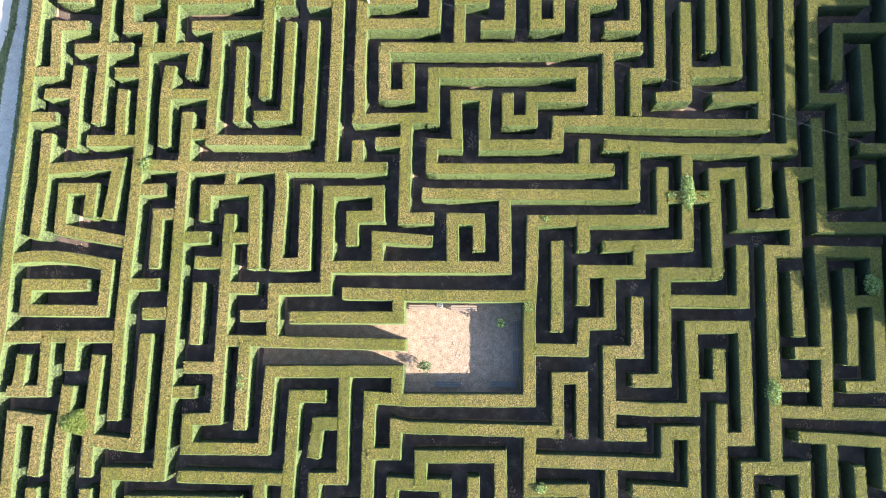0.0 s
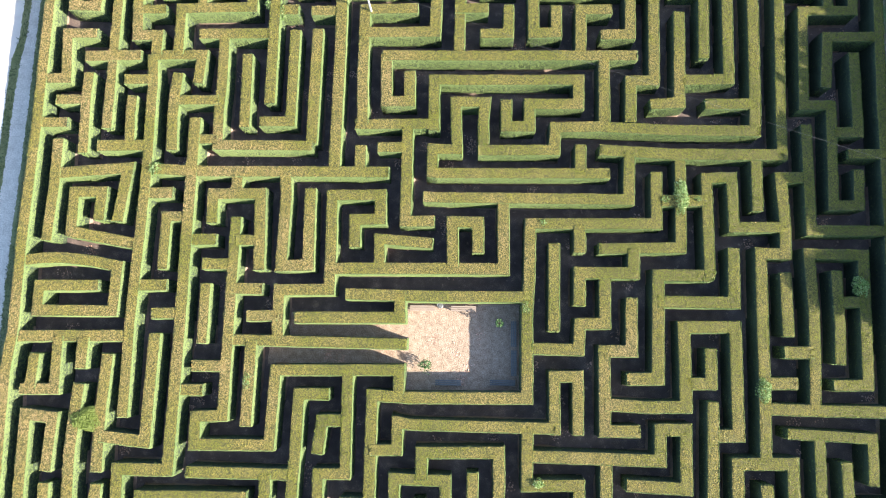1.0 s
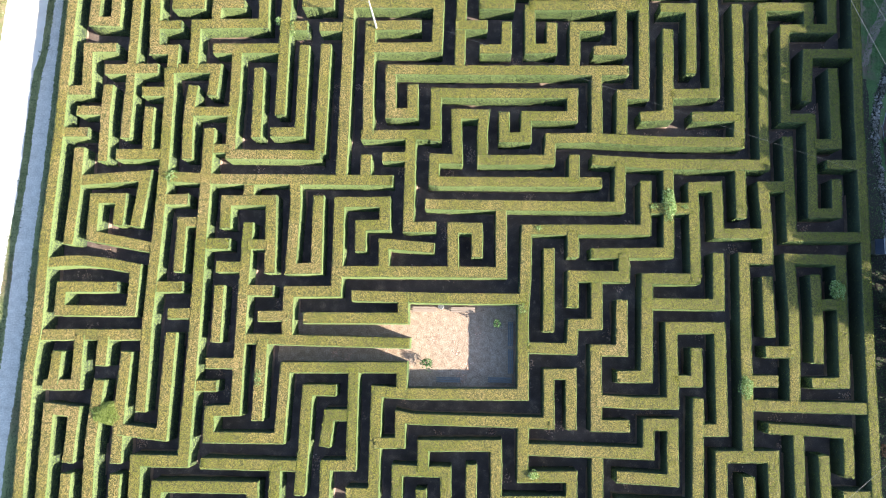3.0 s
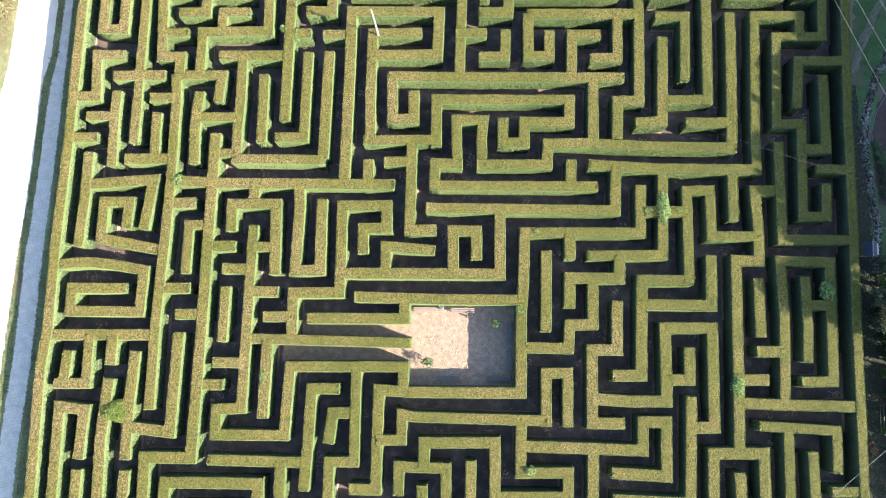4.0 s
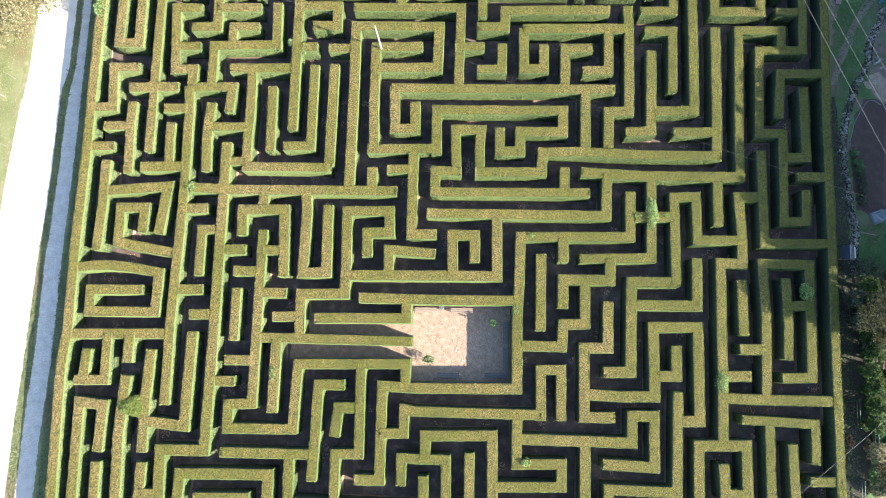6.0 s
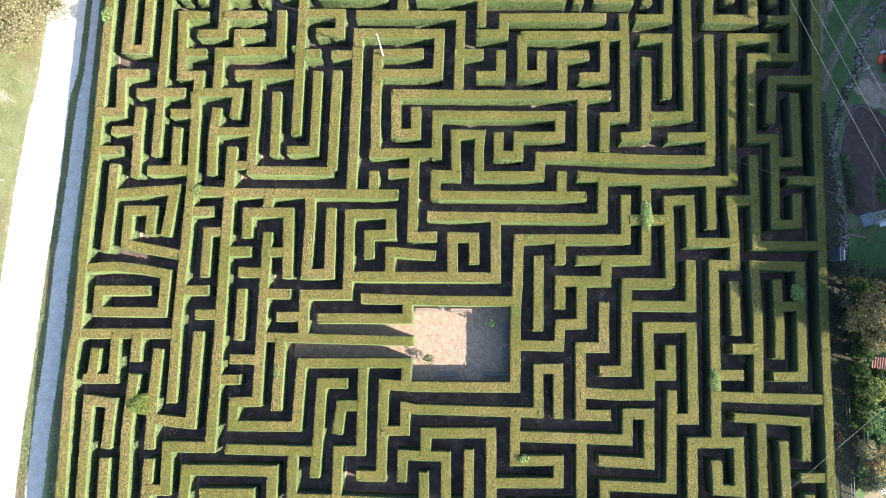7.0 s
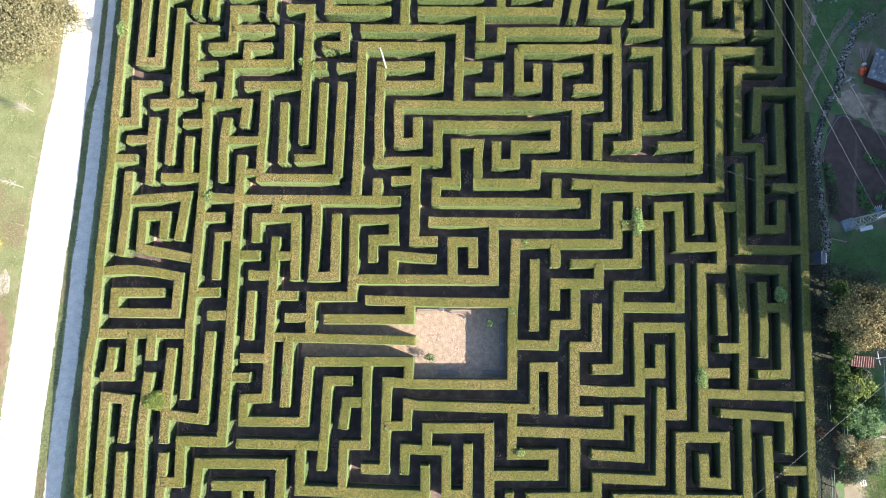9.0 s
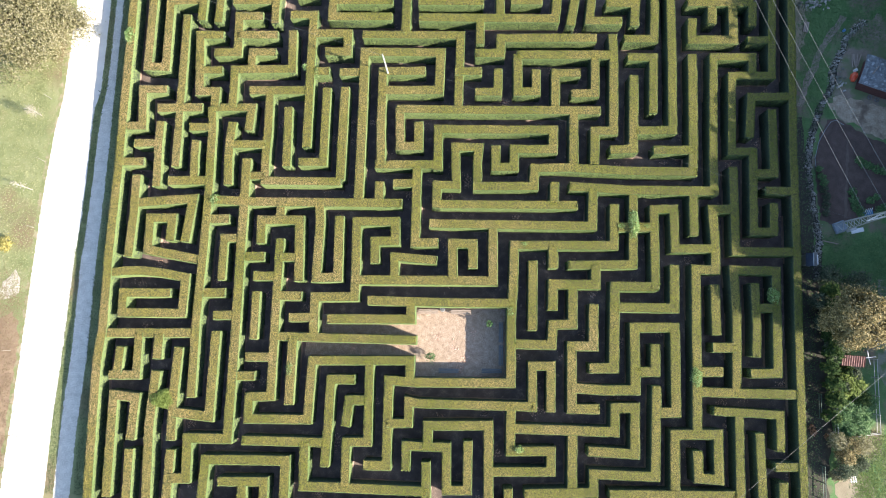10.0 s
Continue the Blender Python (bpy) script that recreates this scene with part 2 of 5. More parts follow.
patch_of_ground("road", [(-36.8, 80), (-36.9, 32), (-36.94, 26.5), (-37.04, 22.8), (-37.48, 21.2), (-37.55, 18), (-37.62, 14), (-37.66, 10.5), (-37.95, 6.8), (-38.09, 3.2), (-38.22, -2.6), (-38.4, -6.1), (-38.57, -9.6), (-39.2, -60), (-44.6, -60), (-42.7, -12.5), (-42.2, 0.3), (-41.8, 12), (-41.3, 18.5), (-40.75, 22.3), (-40.4, 32.5), (-38.8, 80)], 0.012, ROAD, "pale sunlit gravel road beside the hedge maze", 0.05, 0.15, "road", 2)
patch_of_ground("gravel_path", [(-35.4, 80), (-35.54, 32), (-35.6, 26.6), (-35.65, 17), (-35.75, 10), (-35.85, 3), (-35.8, -2.5), (-35.95, -6), (-36.15, -9.6), (-36.6, -60), (-38.6, -60), (-37.67, -9.6), (-37.55, -6.1), (-37.35, -2.6), (-37.35, 5.5), (-37.08, 10.5), (-36.95, 14), (-36.88, 18), (-36.7, 21.2), (-36.47, 22.6), (-36.32, 26.5), (-36.32, 32), (-36.2, 80)], 0.010, PATHGRAVEL, "grey gravel path between grass verges outside the maze", 0.07, 0.12, "path", 3)
patch_of_ground("maze_floor", [(-33.4, 39), (-33.5, -21), (31.2, -21), (30.4, 39)], 0.006, SOIL, "bare brown earth paths of the maze", 0.05, 2.0, "floor", 4)
patch_of_ground("clearing_floor", [(-4.7, 2.9), (-4.7, 1.2), (-8.5, 1.3), (-14.2, 1.6), (-14.2, -0.6), (-14.9, -0.9), (-14.9, -2.4), (-8.5, -2.4), (-4.7, -2.3), (-4.7, -4.2), (4.3, -4.2), (4.2, 2.9)], 0.011, CLEARING, "sandy gravel floor of the clearing in the maze", 0.06, 0.5, "floor", 5)

# ---- hedges ----
HALF = 0.41
SIDE_Z = np.array([0.0, 0.34, 0.8, 1.15, 1.45, 1.7, 1.88, 1.97])
SIDE_U = np.array([0.96, 1.05, 1.04, 1.03, 1.02, 1.0, 0.99, 0.98])
TOP_U = np.array([-0.94, -0.55, -0.18, 0.18, 0.55, 0.94])
PROFILE_U = np.concatenate([-SIDE_U, TOP_U, SIDE_U[::-1]])
PROFILE_Z = np.concatenate([SIDE_Z, np.full(6, 2.0), SIDE_Z[::-1]])
hedge_rng = np.random.default_rng(7)


def hedge_frame(pts):
    """Sideways offsets at the corners of a hedge's line, mitred."""
    p = np.array(pts, dtype=float)
    d = unit(np.diff(p, axis=0))
    n = np.stack([-d[:, 1], d[:, 0]], 1)
    off = np.vstack([n[:1], n[:-1] + n[1:], n[-1:]])
    for i in range(1, len(p) - 1):
        off[i] = off[i] / max(1 + float(n[i - 1] @ n[i]), 0.5)
    return p, d, off


SUNNY = np.array((0.66, -0.75))


def sunward(ways):
    """Leaf directions on the sides: leaves on the sunny sides are turned towards the south-east sky to look brighter.
    """
    sunny = np.clip(ways @ np.array((0.75, -0.66)) + 0.35, 0, 1)[:, None]
    return np.column_stack([ways, np.zeros(len(ways))]) * (1 - 0.5 * sunny) + sunny * np.array((0.95, -0.1, 0.6))


def hedge(*pts, half=HALF, group="hedges of the maze"):
    """A clipped hedge along a line on the plan: a twiggy body under a coat of leaves, thinned on sides away from the
    sun to darken them.
    """
    rng = hedge_rng
    p, d, off = hedge_frame(pts)
    p[0] -= d[0] * 0.04
    p[-1] += d[-1] * 0.04
    half = half * rng.uniform(0.94, 1.06)
    tall = rng.uniform(-0.03, 0.05)
    base = new("hedge")
    tagged(base, "tall clipped evergreen hedge with dry tan top and green sides", "hedge", group)
    # body
    centre, side = [], []
    for i in range(len(p) - 1):
        k = max(2, int(np.linalg.norm(p[i + 1] - p[i]) / 0.3))
        f = np.linspace(0, 1, k, endpoint=i == len(p) - 2)[:, None]
        centre.append(p[i] + (p[i + 1] - p[i]) * f)
        side.append(off[i] + (off[i + 1] - off[i]) * f)
    centre, side = np.vstack(centre), np.vstack(side)
    k, m = len(centre), len(PROFILE_U)
    xy = centre[:, None, :] + side[:, None, :] * PROFILE_U[None, :, None] * half
    # the foot turns pale brown and banks out in stretches, standing in for sunlit floor
    bare = np.array([noise.noise((x * 0.21, y * 0.21, 3.0)) for x, y in centre.tolist()])
    bank = np.clip(bare * 5 + 0.15, 0, 1)[:, None] * 0.3 * half
    xy[:, 0] -= side * bank
    xy[:, m - 1] += side * bank
    z = np.broadcast_to(PROFILE_Z + tall * (PROFILE_Z > 1.5), (k, m))
    v = np.concatenate([xy, z[..., None]], 2).reshape(-1, 3)
    wave = np.array([noise.noise((x * 1.7, y * 1.7, h * 1.3)) * 0.035 + noise.noise((x * 4.2, y * 4.2, h * 4.2)) * 0.02 for x, y, h in v.tolist()])
    out = np.concatenate([np.repeat(side[:, None, :], m, 1) * np.sign(PROFILE_U)[None, :, None] * (np.abs(PROFILE_U) > 0.9)[None, :, None], np.broadcast_to((PROFILE_Z > 1.9) * 1.0, (k, m))[..., None]], 2).reshape(-1, 3)
    v += out * wave[:, None]
    i, j = np.meshgrid(np.arange(k - 1), np.arange(m - 1), indexing="ij")
    q = np.stack([i * m + j, i * m + j + 1, (i + 1) * m + j + 1, (i + 1) * m + j], -1).reshape(-1, 4)
    half_m = m // 2
    caps = [(s + j, s + j + 1, s + m - 2 - j, s + m - 1 - j) for s in (0, (k - 1) * m) for j in range(half_m - 1)]
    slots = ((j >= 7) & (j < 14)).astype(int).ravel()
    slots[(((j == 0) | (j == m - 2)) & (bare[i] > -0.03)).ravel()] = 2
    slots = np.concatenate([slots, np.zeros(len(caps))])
    part("body", quads_mesh("body", v, np.vstack([q, caps]), slots, True), [HEDGE_SIDE_SHADE, HEDGE_CUT, HEDGE_FOOT], base, "dense twiggy inside of the hedge, darkened for shade")
    # leaves
    spots, ways, kinds = [], [], []
    for i in range(len(p) - 1):
        length = np.linalg.norm(p[i + 1] - p[i])
        ct = int(length * 2 * half * 420)
        across = abs(d[i][0])  # 1 for hedges that run east and west
        cs = int(length * 1.7 * (300 + 150 * across))
        f = rng.uniform(0, 1, ct + cs)[:, None]
        c, o = p[i] + (p[i + 1] - p[i]) * f, off[i] + (off[i + 1] - off[i]) * f
        # most leaves go to the sunny side; the other bares the dark body as shade
        sun_share = 0.5 + 0.45 * np.clip(float(np.array((-d[i][1], d[i][0])) @ SUNNY) * 1.6, -1, 1)
        u = np.concatenate([rng.uniform(-0.94, 0.94, ct), np.where(rng.uniform(0, 1, cs) < sun_share, 1.0, -1.0) * rng.uniform(0.99, 1.05, cs)])
        h = np.concatenate([np.full(ct, 2.0 + tall) + rng.normal(0.008, 0.017, ct), 2.0 + tall - 1.75 * rng.uniform(0, 1, cs) ** (1.6 - 0.65 * across)])
        spots.append(np.column_stack([c + o * u[:, None] * half, h]))
        ways.append(np.vstack([np.tile((0, 0, 1.0), (ct, 1)), sunward(o[ct:] * np.sign(u[ct:, None]))]))
        kinds.append(np.concatenate([np.zeros(ct), np.ones(cs)]))
        for s in (-1.0, 1.0):  # leaves along the clipped edge of sun-facing sides only, added as a bright rim
            way = np.array((-d[i][1], d[i][0])) * s
            ce = int(length * 60 * max(0.0, min(1.0, float(way @ SUNNY) * 1.5)))
            f = rng.uniform(0, 1, ce)[:, None]
            c, o = p[i] + (p[i + 1] - p[i]) * f, off[i] + (off[i + 1] - off[i]) * f
            spots.append(np.column_stack([c + o * s * half * rng.uniform(0.95, 1.04, ce)[:, None], 2.0 + tall - rng.uniform(0.0, 0.1, ce)]))
            ways.append(sunward(np.tile(way, (ce, 1))) + np.array((0, 0, 0.4)))
            kinds.append(np.ones(ce))
    for e, way in ((0, -d[0]), (-1, d[-1])):
        c = 150
        u = rng.uniform(-1, 1, c)
        spots.append(np.column_stack([p[e] + off[e] * u[:, None] * half + way * rng.uniform(0, 0.05, c)[:, None], 2.0 - 1.75 * rng.uniform(0, 1, c) ** 1.5]))
        ways.append(sunward(np.tile(way, (c, 1))))
        kinds.append(np.ones(c))
    spots, ways, kinds = np.vstack(spots), np.vstack(ways), np.concatenate(kinds)
    foot = np.array([noise.noise((x * 0.21, y * 0.21, 3.0)) > -0.03 and h < 0.36 for x, y, h in spots.tolist()])
    # leaves left out here bare the dark body colour as painted shade of pits
    pits = np.array([noise.noise((x * 6.5, y * 6.5, 9.0)) > 0.36 for x, y, h in spots.tolist()]) & (kinds == 0)
    keep = ~(foot | pits)
    spots, ways, kinds = spots[keep], ways[keep], kinds[keep]
    lift = np.array([noise.noise((x * 1.7, y * 1.7, h * 1.3)) for x, y, h in spots.tolist()]) * 0.035
    lift += np.array([noise.noise((x * 4.2, y * 4.2, h * 4.2)) for x, y, h in spots.tolist()]) * np.where(kinds > 0, 0.035, 0.02)
    lift += np.array([noise.noise((x * 9.5, y * 9.5, 4.0)) for x, y, h in spots.tolist()]) * np.where(kinds > 0, 0.0, 0.022)
    sprig = np.where(rng.uniform(0, 1, len(spots)) < 0.25, 0.046, 0.036)
    lv, lq = leaf_tips(spots + unit(ways) * lift[:, None], ways, rng, np.where(kinds > 0, 0.053, sprig), np.where(kinds > 0, 0.5, 0.5)[:, None])
    part("leaf_coat", quads_mesh("leaf_coat", lv, lq, kinds), [HEDGE_TOP, HEDGE_SIDE], base, "dense small clipped leaves")
    return base


hedge((-33.45, 35.45), (-33.49, 31.65), (-33.44, 28.79), (-33.46, 25.08), (-33.46, 19.51), (-33.45, 15.03), (-33.53, 10.48), (-33.59, 5.8), (-33.49, -0.5), (-33.75, -3.51), (-33.61, -9.47), (-33.45, -15.79), (-33.26, -19.29))
hedge((-31.52, 33.02), (-31.51, 31.69), (-31.54, 24.87), (-29.75, 24.84), (-29.8, 31.61), (-26.95, 31.78))
hedge((-29.86, 33.05), (-29.8, 31.61))
hedge((-26.53, 32.67), (-26.53, 31.79), (-26.57, 29.7))
hedge((-24.84, 32.7), (-24.83, 31.82), (-24.91, 29.51))
hedge((-28.03, 30.17), (-28.01, 21.56), (-27.99, 18.81), (-27.98, 15.04))
hedge((-30.13, 20.7), (-25.87, 20.87))
hedge((-24.35, 28.21), (-26.56, 28.17), (-26.21, 22.46), (-24.61, 22.5), (-24.6, 21.01))
hedge((-26.27, 24.6), (-24.19, 24.65))
hedge((-20.61, 30.26), (-22.86, 30.21), (-22.8, 26.51), (-25.01, 26.42))
hedge((-22.78, 28.25), (-19.01, 28.33))
hedge((-19.31, 32.81), (-19.35, 31.93), (-19.3, 29.52))
hedge((-23.56, 31.78), (-19.67, 31.86))
hedge((-19.11, 26.59), (-21.34, 26.54), (-21.32, 24.82))
hedge((-24.73, 20.9), (-21.01, 20.99), (-21.16, 18.73))
hedge((-24.88, 20.89), (-24.68, 18.89), (-24.65, 15.89), (-24.57, 12.17), (-24.62, 7.7), (-24.82, 0.13), (-24.76, -3.19), (-24.74, -6.47))
hedge((-26.86, 18.88), (-24.79, 18.93))
hedge((-22.88, 21.05), (-22.94, 24.72), (-17.73, 24.9), (-17.35, 24.91), (-17.49, 28.75))
hedge((-21.31, 22.68), (-15.63, 22.82))
hedge((-19.37, 22.62), (-19.3, 18.61), (-19.37, 16.52), (-19.37, 16.03), (-19.3, 14.07))
hedge((-22.76, 19.43), (-22.91, 17.26), (-22.92, 16.01), (-22.78, 13.42))
hedge((-22.71, 17.31), (-19.53, 17.39))
hedge((-29.46, 22.59), (-31.75, 22.54), (-31.49, 18.89), (-33.4, 18.84))
hedge((-29.76, 19.35), (-29.81, 17.08), (-29.73, 15.54), (-29.64, 13.06))
hedge((-32.1, 17.19), (-29.83, 17.25))
hedge((-33.17, 15.32), (-31.11, 15.37))
hedge((-26.19, 17.55), (-26.22, 16.13), (-26.09, 13.88))
hedge((-28.53, 13.6), (-24.89, 13.71))
hedge((-21.12, 15.88), (-21.11, 12.27), (-21.05, 0.26), (-21.07, -5.05), (-21.11, -10.06), (-24.75, -10.14), (-24.62, -13.68), (-26.16, -13.74))
hedge((-17.76, 30.42), (-15.56, 30.47), (-15.55, 24.84), (-15.5, 17.25))
hedge((-15.44, 24.74), (-13.78, 24.78))
hedge((-15.35, 28.56), (-12.09, 28.62), (-12.07, 26.75), (-14.16, 26.74))
hedge((-13.75, 32.92), (-13.74, 30.33), (-7.92, 30.45))
hedge((-13.35, 31.98), (-7.93, 32.08))
hedge((-6.55, 33.05), (-6.51, 28.92))
hedge((-10.63, 28.57), (-1.18, 28.7), (-1.2, 21.58))
hedge((-5.33, 32.03), (0.9, 32.15))
hedge((-5.22, 30.42), (7.88, 30.55), (8.08, 33.33))
hedge((2.53, 33.23), (2.59, 30.66))
hedge((0.65, 30.36), (0.72, 27.89))
hedge((3.68, 32.27), (6.56, 32.32))
hedge((-8.84, 24.89), (-4.5, 25.03))
hedge((-8.54, 25), (-8.48, 19.31), (-8.31, 15.75))
hedge((-8.65, 22.98), (-3.08, 23.12), (-3.03, 26.88), (-10.38, 26.78), (-10.31, 21.36), (-10.29, 16.07), (-10.29, 12.18))
hedge((-12.64, 24.7), (-10.58, 24.74))
hedge((-6.94, 21.19), (-1.22, 21.23), (12.21, 21.5))
hedge((-6.74, 21.24), (-6.58, 17.55), (-4.82, 17.59), (-4.91, 19.92))
hedge((-2.9, 15.38), (-3.01, 19.34), (-1.16, 19.33), (7.88, 19.52), (7.87, 17.62), (4.21, 17.57), (4.25, 15.82), (2.52, 15.77), (2.47, 17.79))
hedge((-8.81, 15.7), (-2.94, 15.86), (-2.95, 16.89))
hedge((-13.85, 23.03), (-13.83, 15.8), (-16.13, 15.74))
hedge((-12.11, 23.18), (-12.12, 16.23), (-12.13, 14.17))
hedge((-17.44, 21.04), (-17.32, 15.33))
hedge((-1.14, 13.86), (-1.25, 16.11), (-1.33, 17.62), (0.9, 17.64), (0.79, 16.17), (0.86, 13.92))
hedge((-20.95, 14.3), (-19.4, 14.32))
hedge((-19.6, 13.84), (-12.06, 13.94))
hedge((11.8, 28.7), (2.71, 28.46), (2.68, 26.96), (0.33, 26.91))
hedge((9.88, 33.37), (9.35, 29.94))
hedge((11.42, 33.4), (11.14, 30.4), (14.23, 30.47))
hedge((12.8, 32.23), (15.54, 32.28), (15.44, 30.02))
hedge((15.58, 33.48), (15.56, 32.28))
hedge((14.53, 28.65), (17.3, 28.71), (17.41, 33.51))
hedge((4.35, 26.83), (13.33, 27.03))
hedge((13.36, 29.01), (13.49, 26.99), (13.5, 19.56), (11.77, 19.52), (11.73, 16.33))
hedge((4.35, 26.83), (4.43, 23.15), (6.17, 23.23), (6.13, 25.34))
hedge((11.71, 26.78), (11.74, 23.16), (9.57, 23.1))
hedge((10.32, 25.16), (8, 25.11), (8.01, 21.71))
hedge((9.75, 21.44), (9.81, 16.08))
hedge((-1.55, 25.06), (0.9, 25.11))
hedge((2.52, 25.36), (2.53, 23.1), (0.45, 23.05))
hedge((14.9, 26.85), (17.25, 26.86), (17.2, 21.41))
hedge((15.4, 24.96), (15.35, 17.86), (13.27, 17.7))
hedge((15.65, 19.62), (16.37, 19.64), (19, 19.76), (18.98, 26.27), (18.86, 33.54))
hedge((20.54, 32.45), (26.69, 32.57))
hedge((26.65, 32.57), (26.6, 30.25), half=0.37)
hedge((22.82, 32.43), (22.79, 30.39))
hedge((24.78, 32.47), (24.81, 28.79), (20.91, 28.7), (20.93, 30.78))
hedge((20.89, 27.2), (20.94, 22.13), (20.9, 17.12), (20.85, 15.9))
hedge((17.31, 17.81), (20.86, 17.91))
hedge((22.78, 14.14), (22.74, 17.17), (22.82, 22.18), (22.89, 27.03), (26.54, 27.11), (26.5, 25.49), half=0.37)
hedge((26.59, 17.92), (24.47, 17.86), (24.59, 25.24), (28.32, 25.33), (28.52, 33.72), half=0.37)
hedge((26.21, 28.8), (28.31, 28.84), half=0.37)
hedge((30.29, 36.58), (30.31, 32.9), (30.08, 17.24), (30.13, 16.76), (30.17, 8.61), (30.15, 3.56), (30.13, 1.54), (30.16, -6.04), (30.19, -13.13), (30.18, -16.53), half=0.37)
hedge((30.05, 23.28), (26.36, 23.2), (26.12, 19.27), half=0.37)
hedge((26.43, 18.16), (26.42, 16.6), (26.34, 10.36), (28.17, 10.41), (28.23, 12.99), half=0.37)
hedge((28.24, 21.94), (28.3, 17.32), (28.3, 15.87), (26.65, 15.82), half=0.37)
hedge((-23.93, 11.88), (-20.13, 11.79), (-13.06, 11.93), (-6.24, 12.05))
hedge((-31.64, 14.04), (-31.59, 10.53), (-31.75, 6.26))
hedge((-31.26, 11.4), (-26.02, 11.93), (-26.46, 7.84))
hedge((-27.92, 7.9), (-27.86, 10.03), (-29.96, 9.97), (-29.93, 6.93), (-25.11, 6.17))
hedge((-33.39, 4.66), (-31.8, 4.88), (-30.3, 4.95), (-28.5, 4.82), (-26.12, 4.44), (-26.2, 1.11), (-31.88, 0.98), (-31.89, 2.82), (-27.5, 2.96))
hedge((-24.4, 10.03), (-22.47, 10.09))
hedge((-24.26, 3.07), (-22.36, 3.13))
hedge((-22.75, 4.35), (-22.74, 8.26), (-21.43, 8.3))
hedge((-20.7, 6.57), (-18.9, 6.63))
hedge((-23.2, 1.01), (-21.11, 1.09))
hedge((-19.37, 3.27), (-19.34, -0.01), (-19.36, -0.99))
hedge((-19.67, 4.79), (-17.49, 4.82))
hedge((-8.37, 14.03), (-8.34, 12.13))
hedge((-17.6, 11.76), (-17.56, 10.24))
hedge((-19.26, 7.92), (-19.31, 10.08), (-15.72, 10.19), (-15.47, 4.49))
hedge((-13.92, 11.77), (-13.76, 10.05), (-13.86, 4.8), (-11.83, 4.9), (-11.98, 10.6))
hedge((-17.43, 8.32), (-17.45, 6.31), (-17.45, 3.33), (-17.43, 0.06), (-17.43, -2.92), (-17.42, -6.14), (-19.38, -6.27), (-19.34, -8.23), (-13.92, -8.08), (-13.77, -2.79), (-4.83, -2.47), (-4.8, -4.15))
hedge((-17.26, 6.62), (-15.67, 6.67))
hedge((-17.43, 3.04), (-15.18, 3.05))
hedge((-4.88, 15.6), (-4.82, 11.73), (-4.79, 8.37), (-2.71, 8.43))
hedge((-7.02, 13.94), (-5.01, 14))
hedge((-8.47, 6.4), (-8.53, 8.39), (-6.64, 8.49), (-6.72, 10.32), (-10.32, 10.21), (-10.19, 4.96), (-10.2, 3.18), (-13.89, 3.02), (-13.83, 0.18), (-13.77, -0.43))
hedge((-10.18, 4.72), (-0.7, 4.97), (2.54, 5.02), (2.41, 10.23))
hedge((-6.57, 5.07), (-6.66, 7.01), (-2.75, 6.78))
hedge((-1.18, 5.05), (-1.3, 8.42), (0.58, 8.44), (0.65, 6.2))
hedge((-0.78, 13.91), (-2.95, 13.91), (-2.94, 12.09), (-2.51, 12.06), (10.16, 12.33))
hedge((8.06, 14.43), (8.03, 12.41))
hedge((-3.47, 10.25), (-2.45, 10.22), (11.59, 10.41), (11.62, 14.02))
hedge((0.52, 13.87), (6.12, 14.03), (6.15, 15.76), (9.33, 15.89), (14.79, 15.73), (21.18, 15.81))
hedge((9.51, 14.12), (14.8, 13.91), (23.11, 14.05))
hedge((15.36, 14.13), (15.36, 6.96), (9.48, 6.73))
hedge((14, 10.38), (17.24, 10.48))
hedge((-8.9, 2.87), (-2.19, 2.9), (4.44, 3.04))
hedge((-4.97, 3.06), (-4.9, 1.27), (-12.55, 1.05))
hedge((-16.11, 1.06), (-13.84, 1.14))
hedge((13.6, 12.47), (13.61, 8.68), (4.42, 8.43), (4.41, 4.65), (4.29, 1.84), (4.39, -4.16), (-3.98, -4.41), (-6.68, -4.32), (-6.64, -8.42), (-6.58, -11.85), (-8.56, -11.87))
hedge((8.01, 8.41), (8.04, 6.43))
hedge((6.18, 6.96), (6.24, 0.67))
hedge((8.04, 2.58), (8.04, 4.92), (11.94, 4.99), (11.93, 6.75))
hedge((9.85, 4.92), (9.89, 1.33), (8.1, 1.23), (8, -0.62), (4.71, -0.64))
hedge((11.77, 3.14), (11.78, -0.59), (9.83, -0.65), (9.9, -6.24), (12.31, -6.18))
hedge((17.42, 4.97), (13.69, 4.91), (13.66, 0.97), (13.63, -2.49), (11.5, -2.57))
hedge((13.73, 3.01), (19.08, 3.09), (19.1, 6.98))
hedge((20.87, 13.88), (20.92, 9.86))
hedge((17.7, 4.98), (17.38, 5.07), (17.24, 12.17), (19.06, 12.27), (19.17, 8.56), (22.84, 8.67))
hedge((24.35, 12.38), (22.6, 12.33), (22.84, 8.77), (22.81, 6.71), (21.03, 6.71), (21.03, 1.39), (21.06, -2.51), (21, -7.92))
hedge((24.55, 16.31), (24.67, 8.47), (30.04, 8.6), half=0.37)
hedge((27.58, 14.24), (30.1, 14.25), half=0.37)
hedge((26.33, 5.52), (26.44, 1.58), (26.36, -0.99), half=0.37)
hedge((24.54, -4.23), (24.66, 2.54), (24.45, 6.76), (28.27, 6.79), (28.24, 1.64), (28.21, -2.41), (25.9, -2.53), half=0.37)
hedge((26.48, 3.34), (28.19, 3.4), half=0.37)
hedge((22.74, 5.29), (22.83, 0.85))
hedge((-33.79, -0.98), (-24.8, -0.67))
hedge((-32.49, -4.77), (-29.98, -4.68), (-30.06, -0.92))
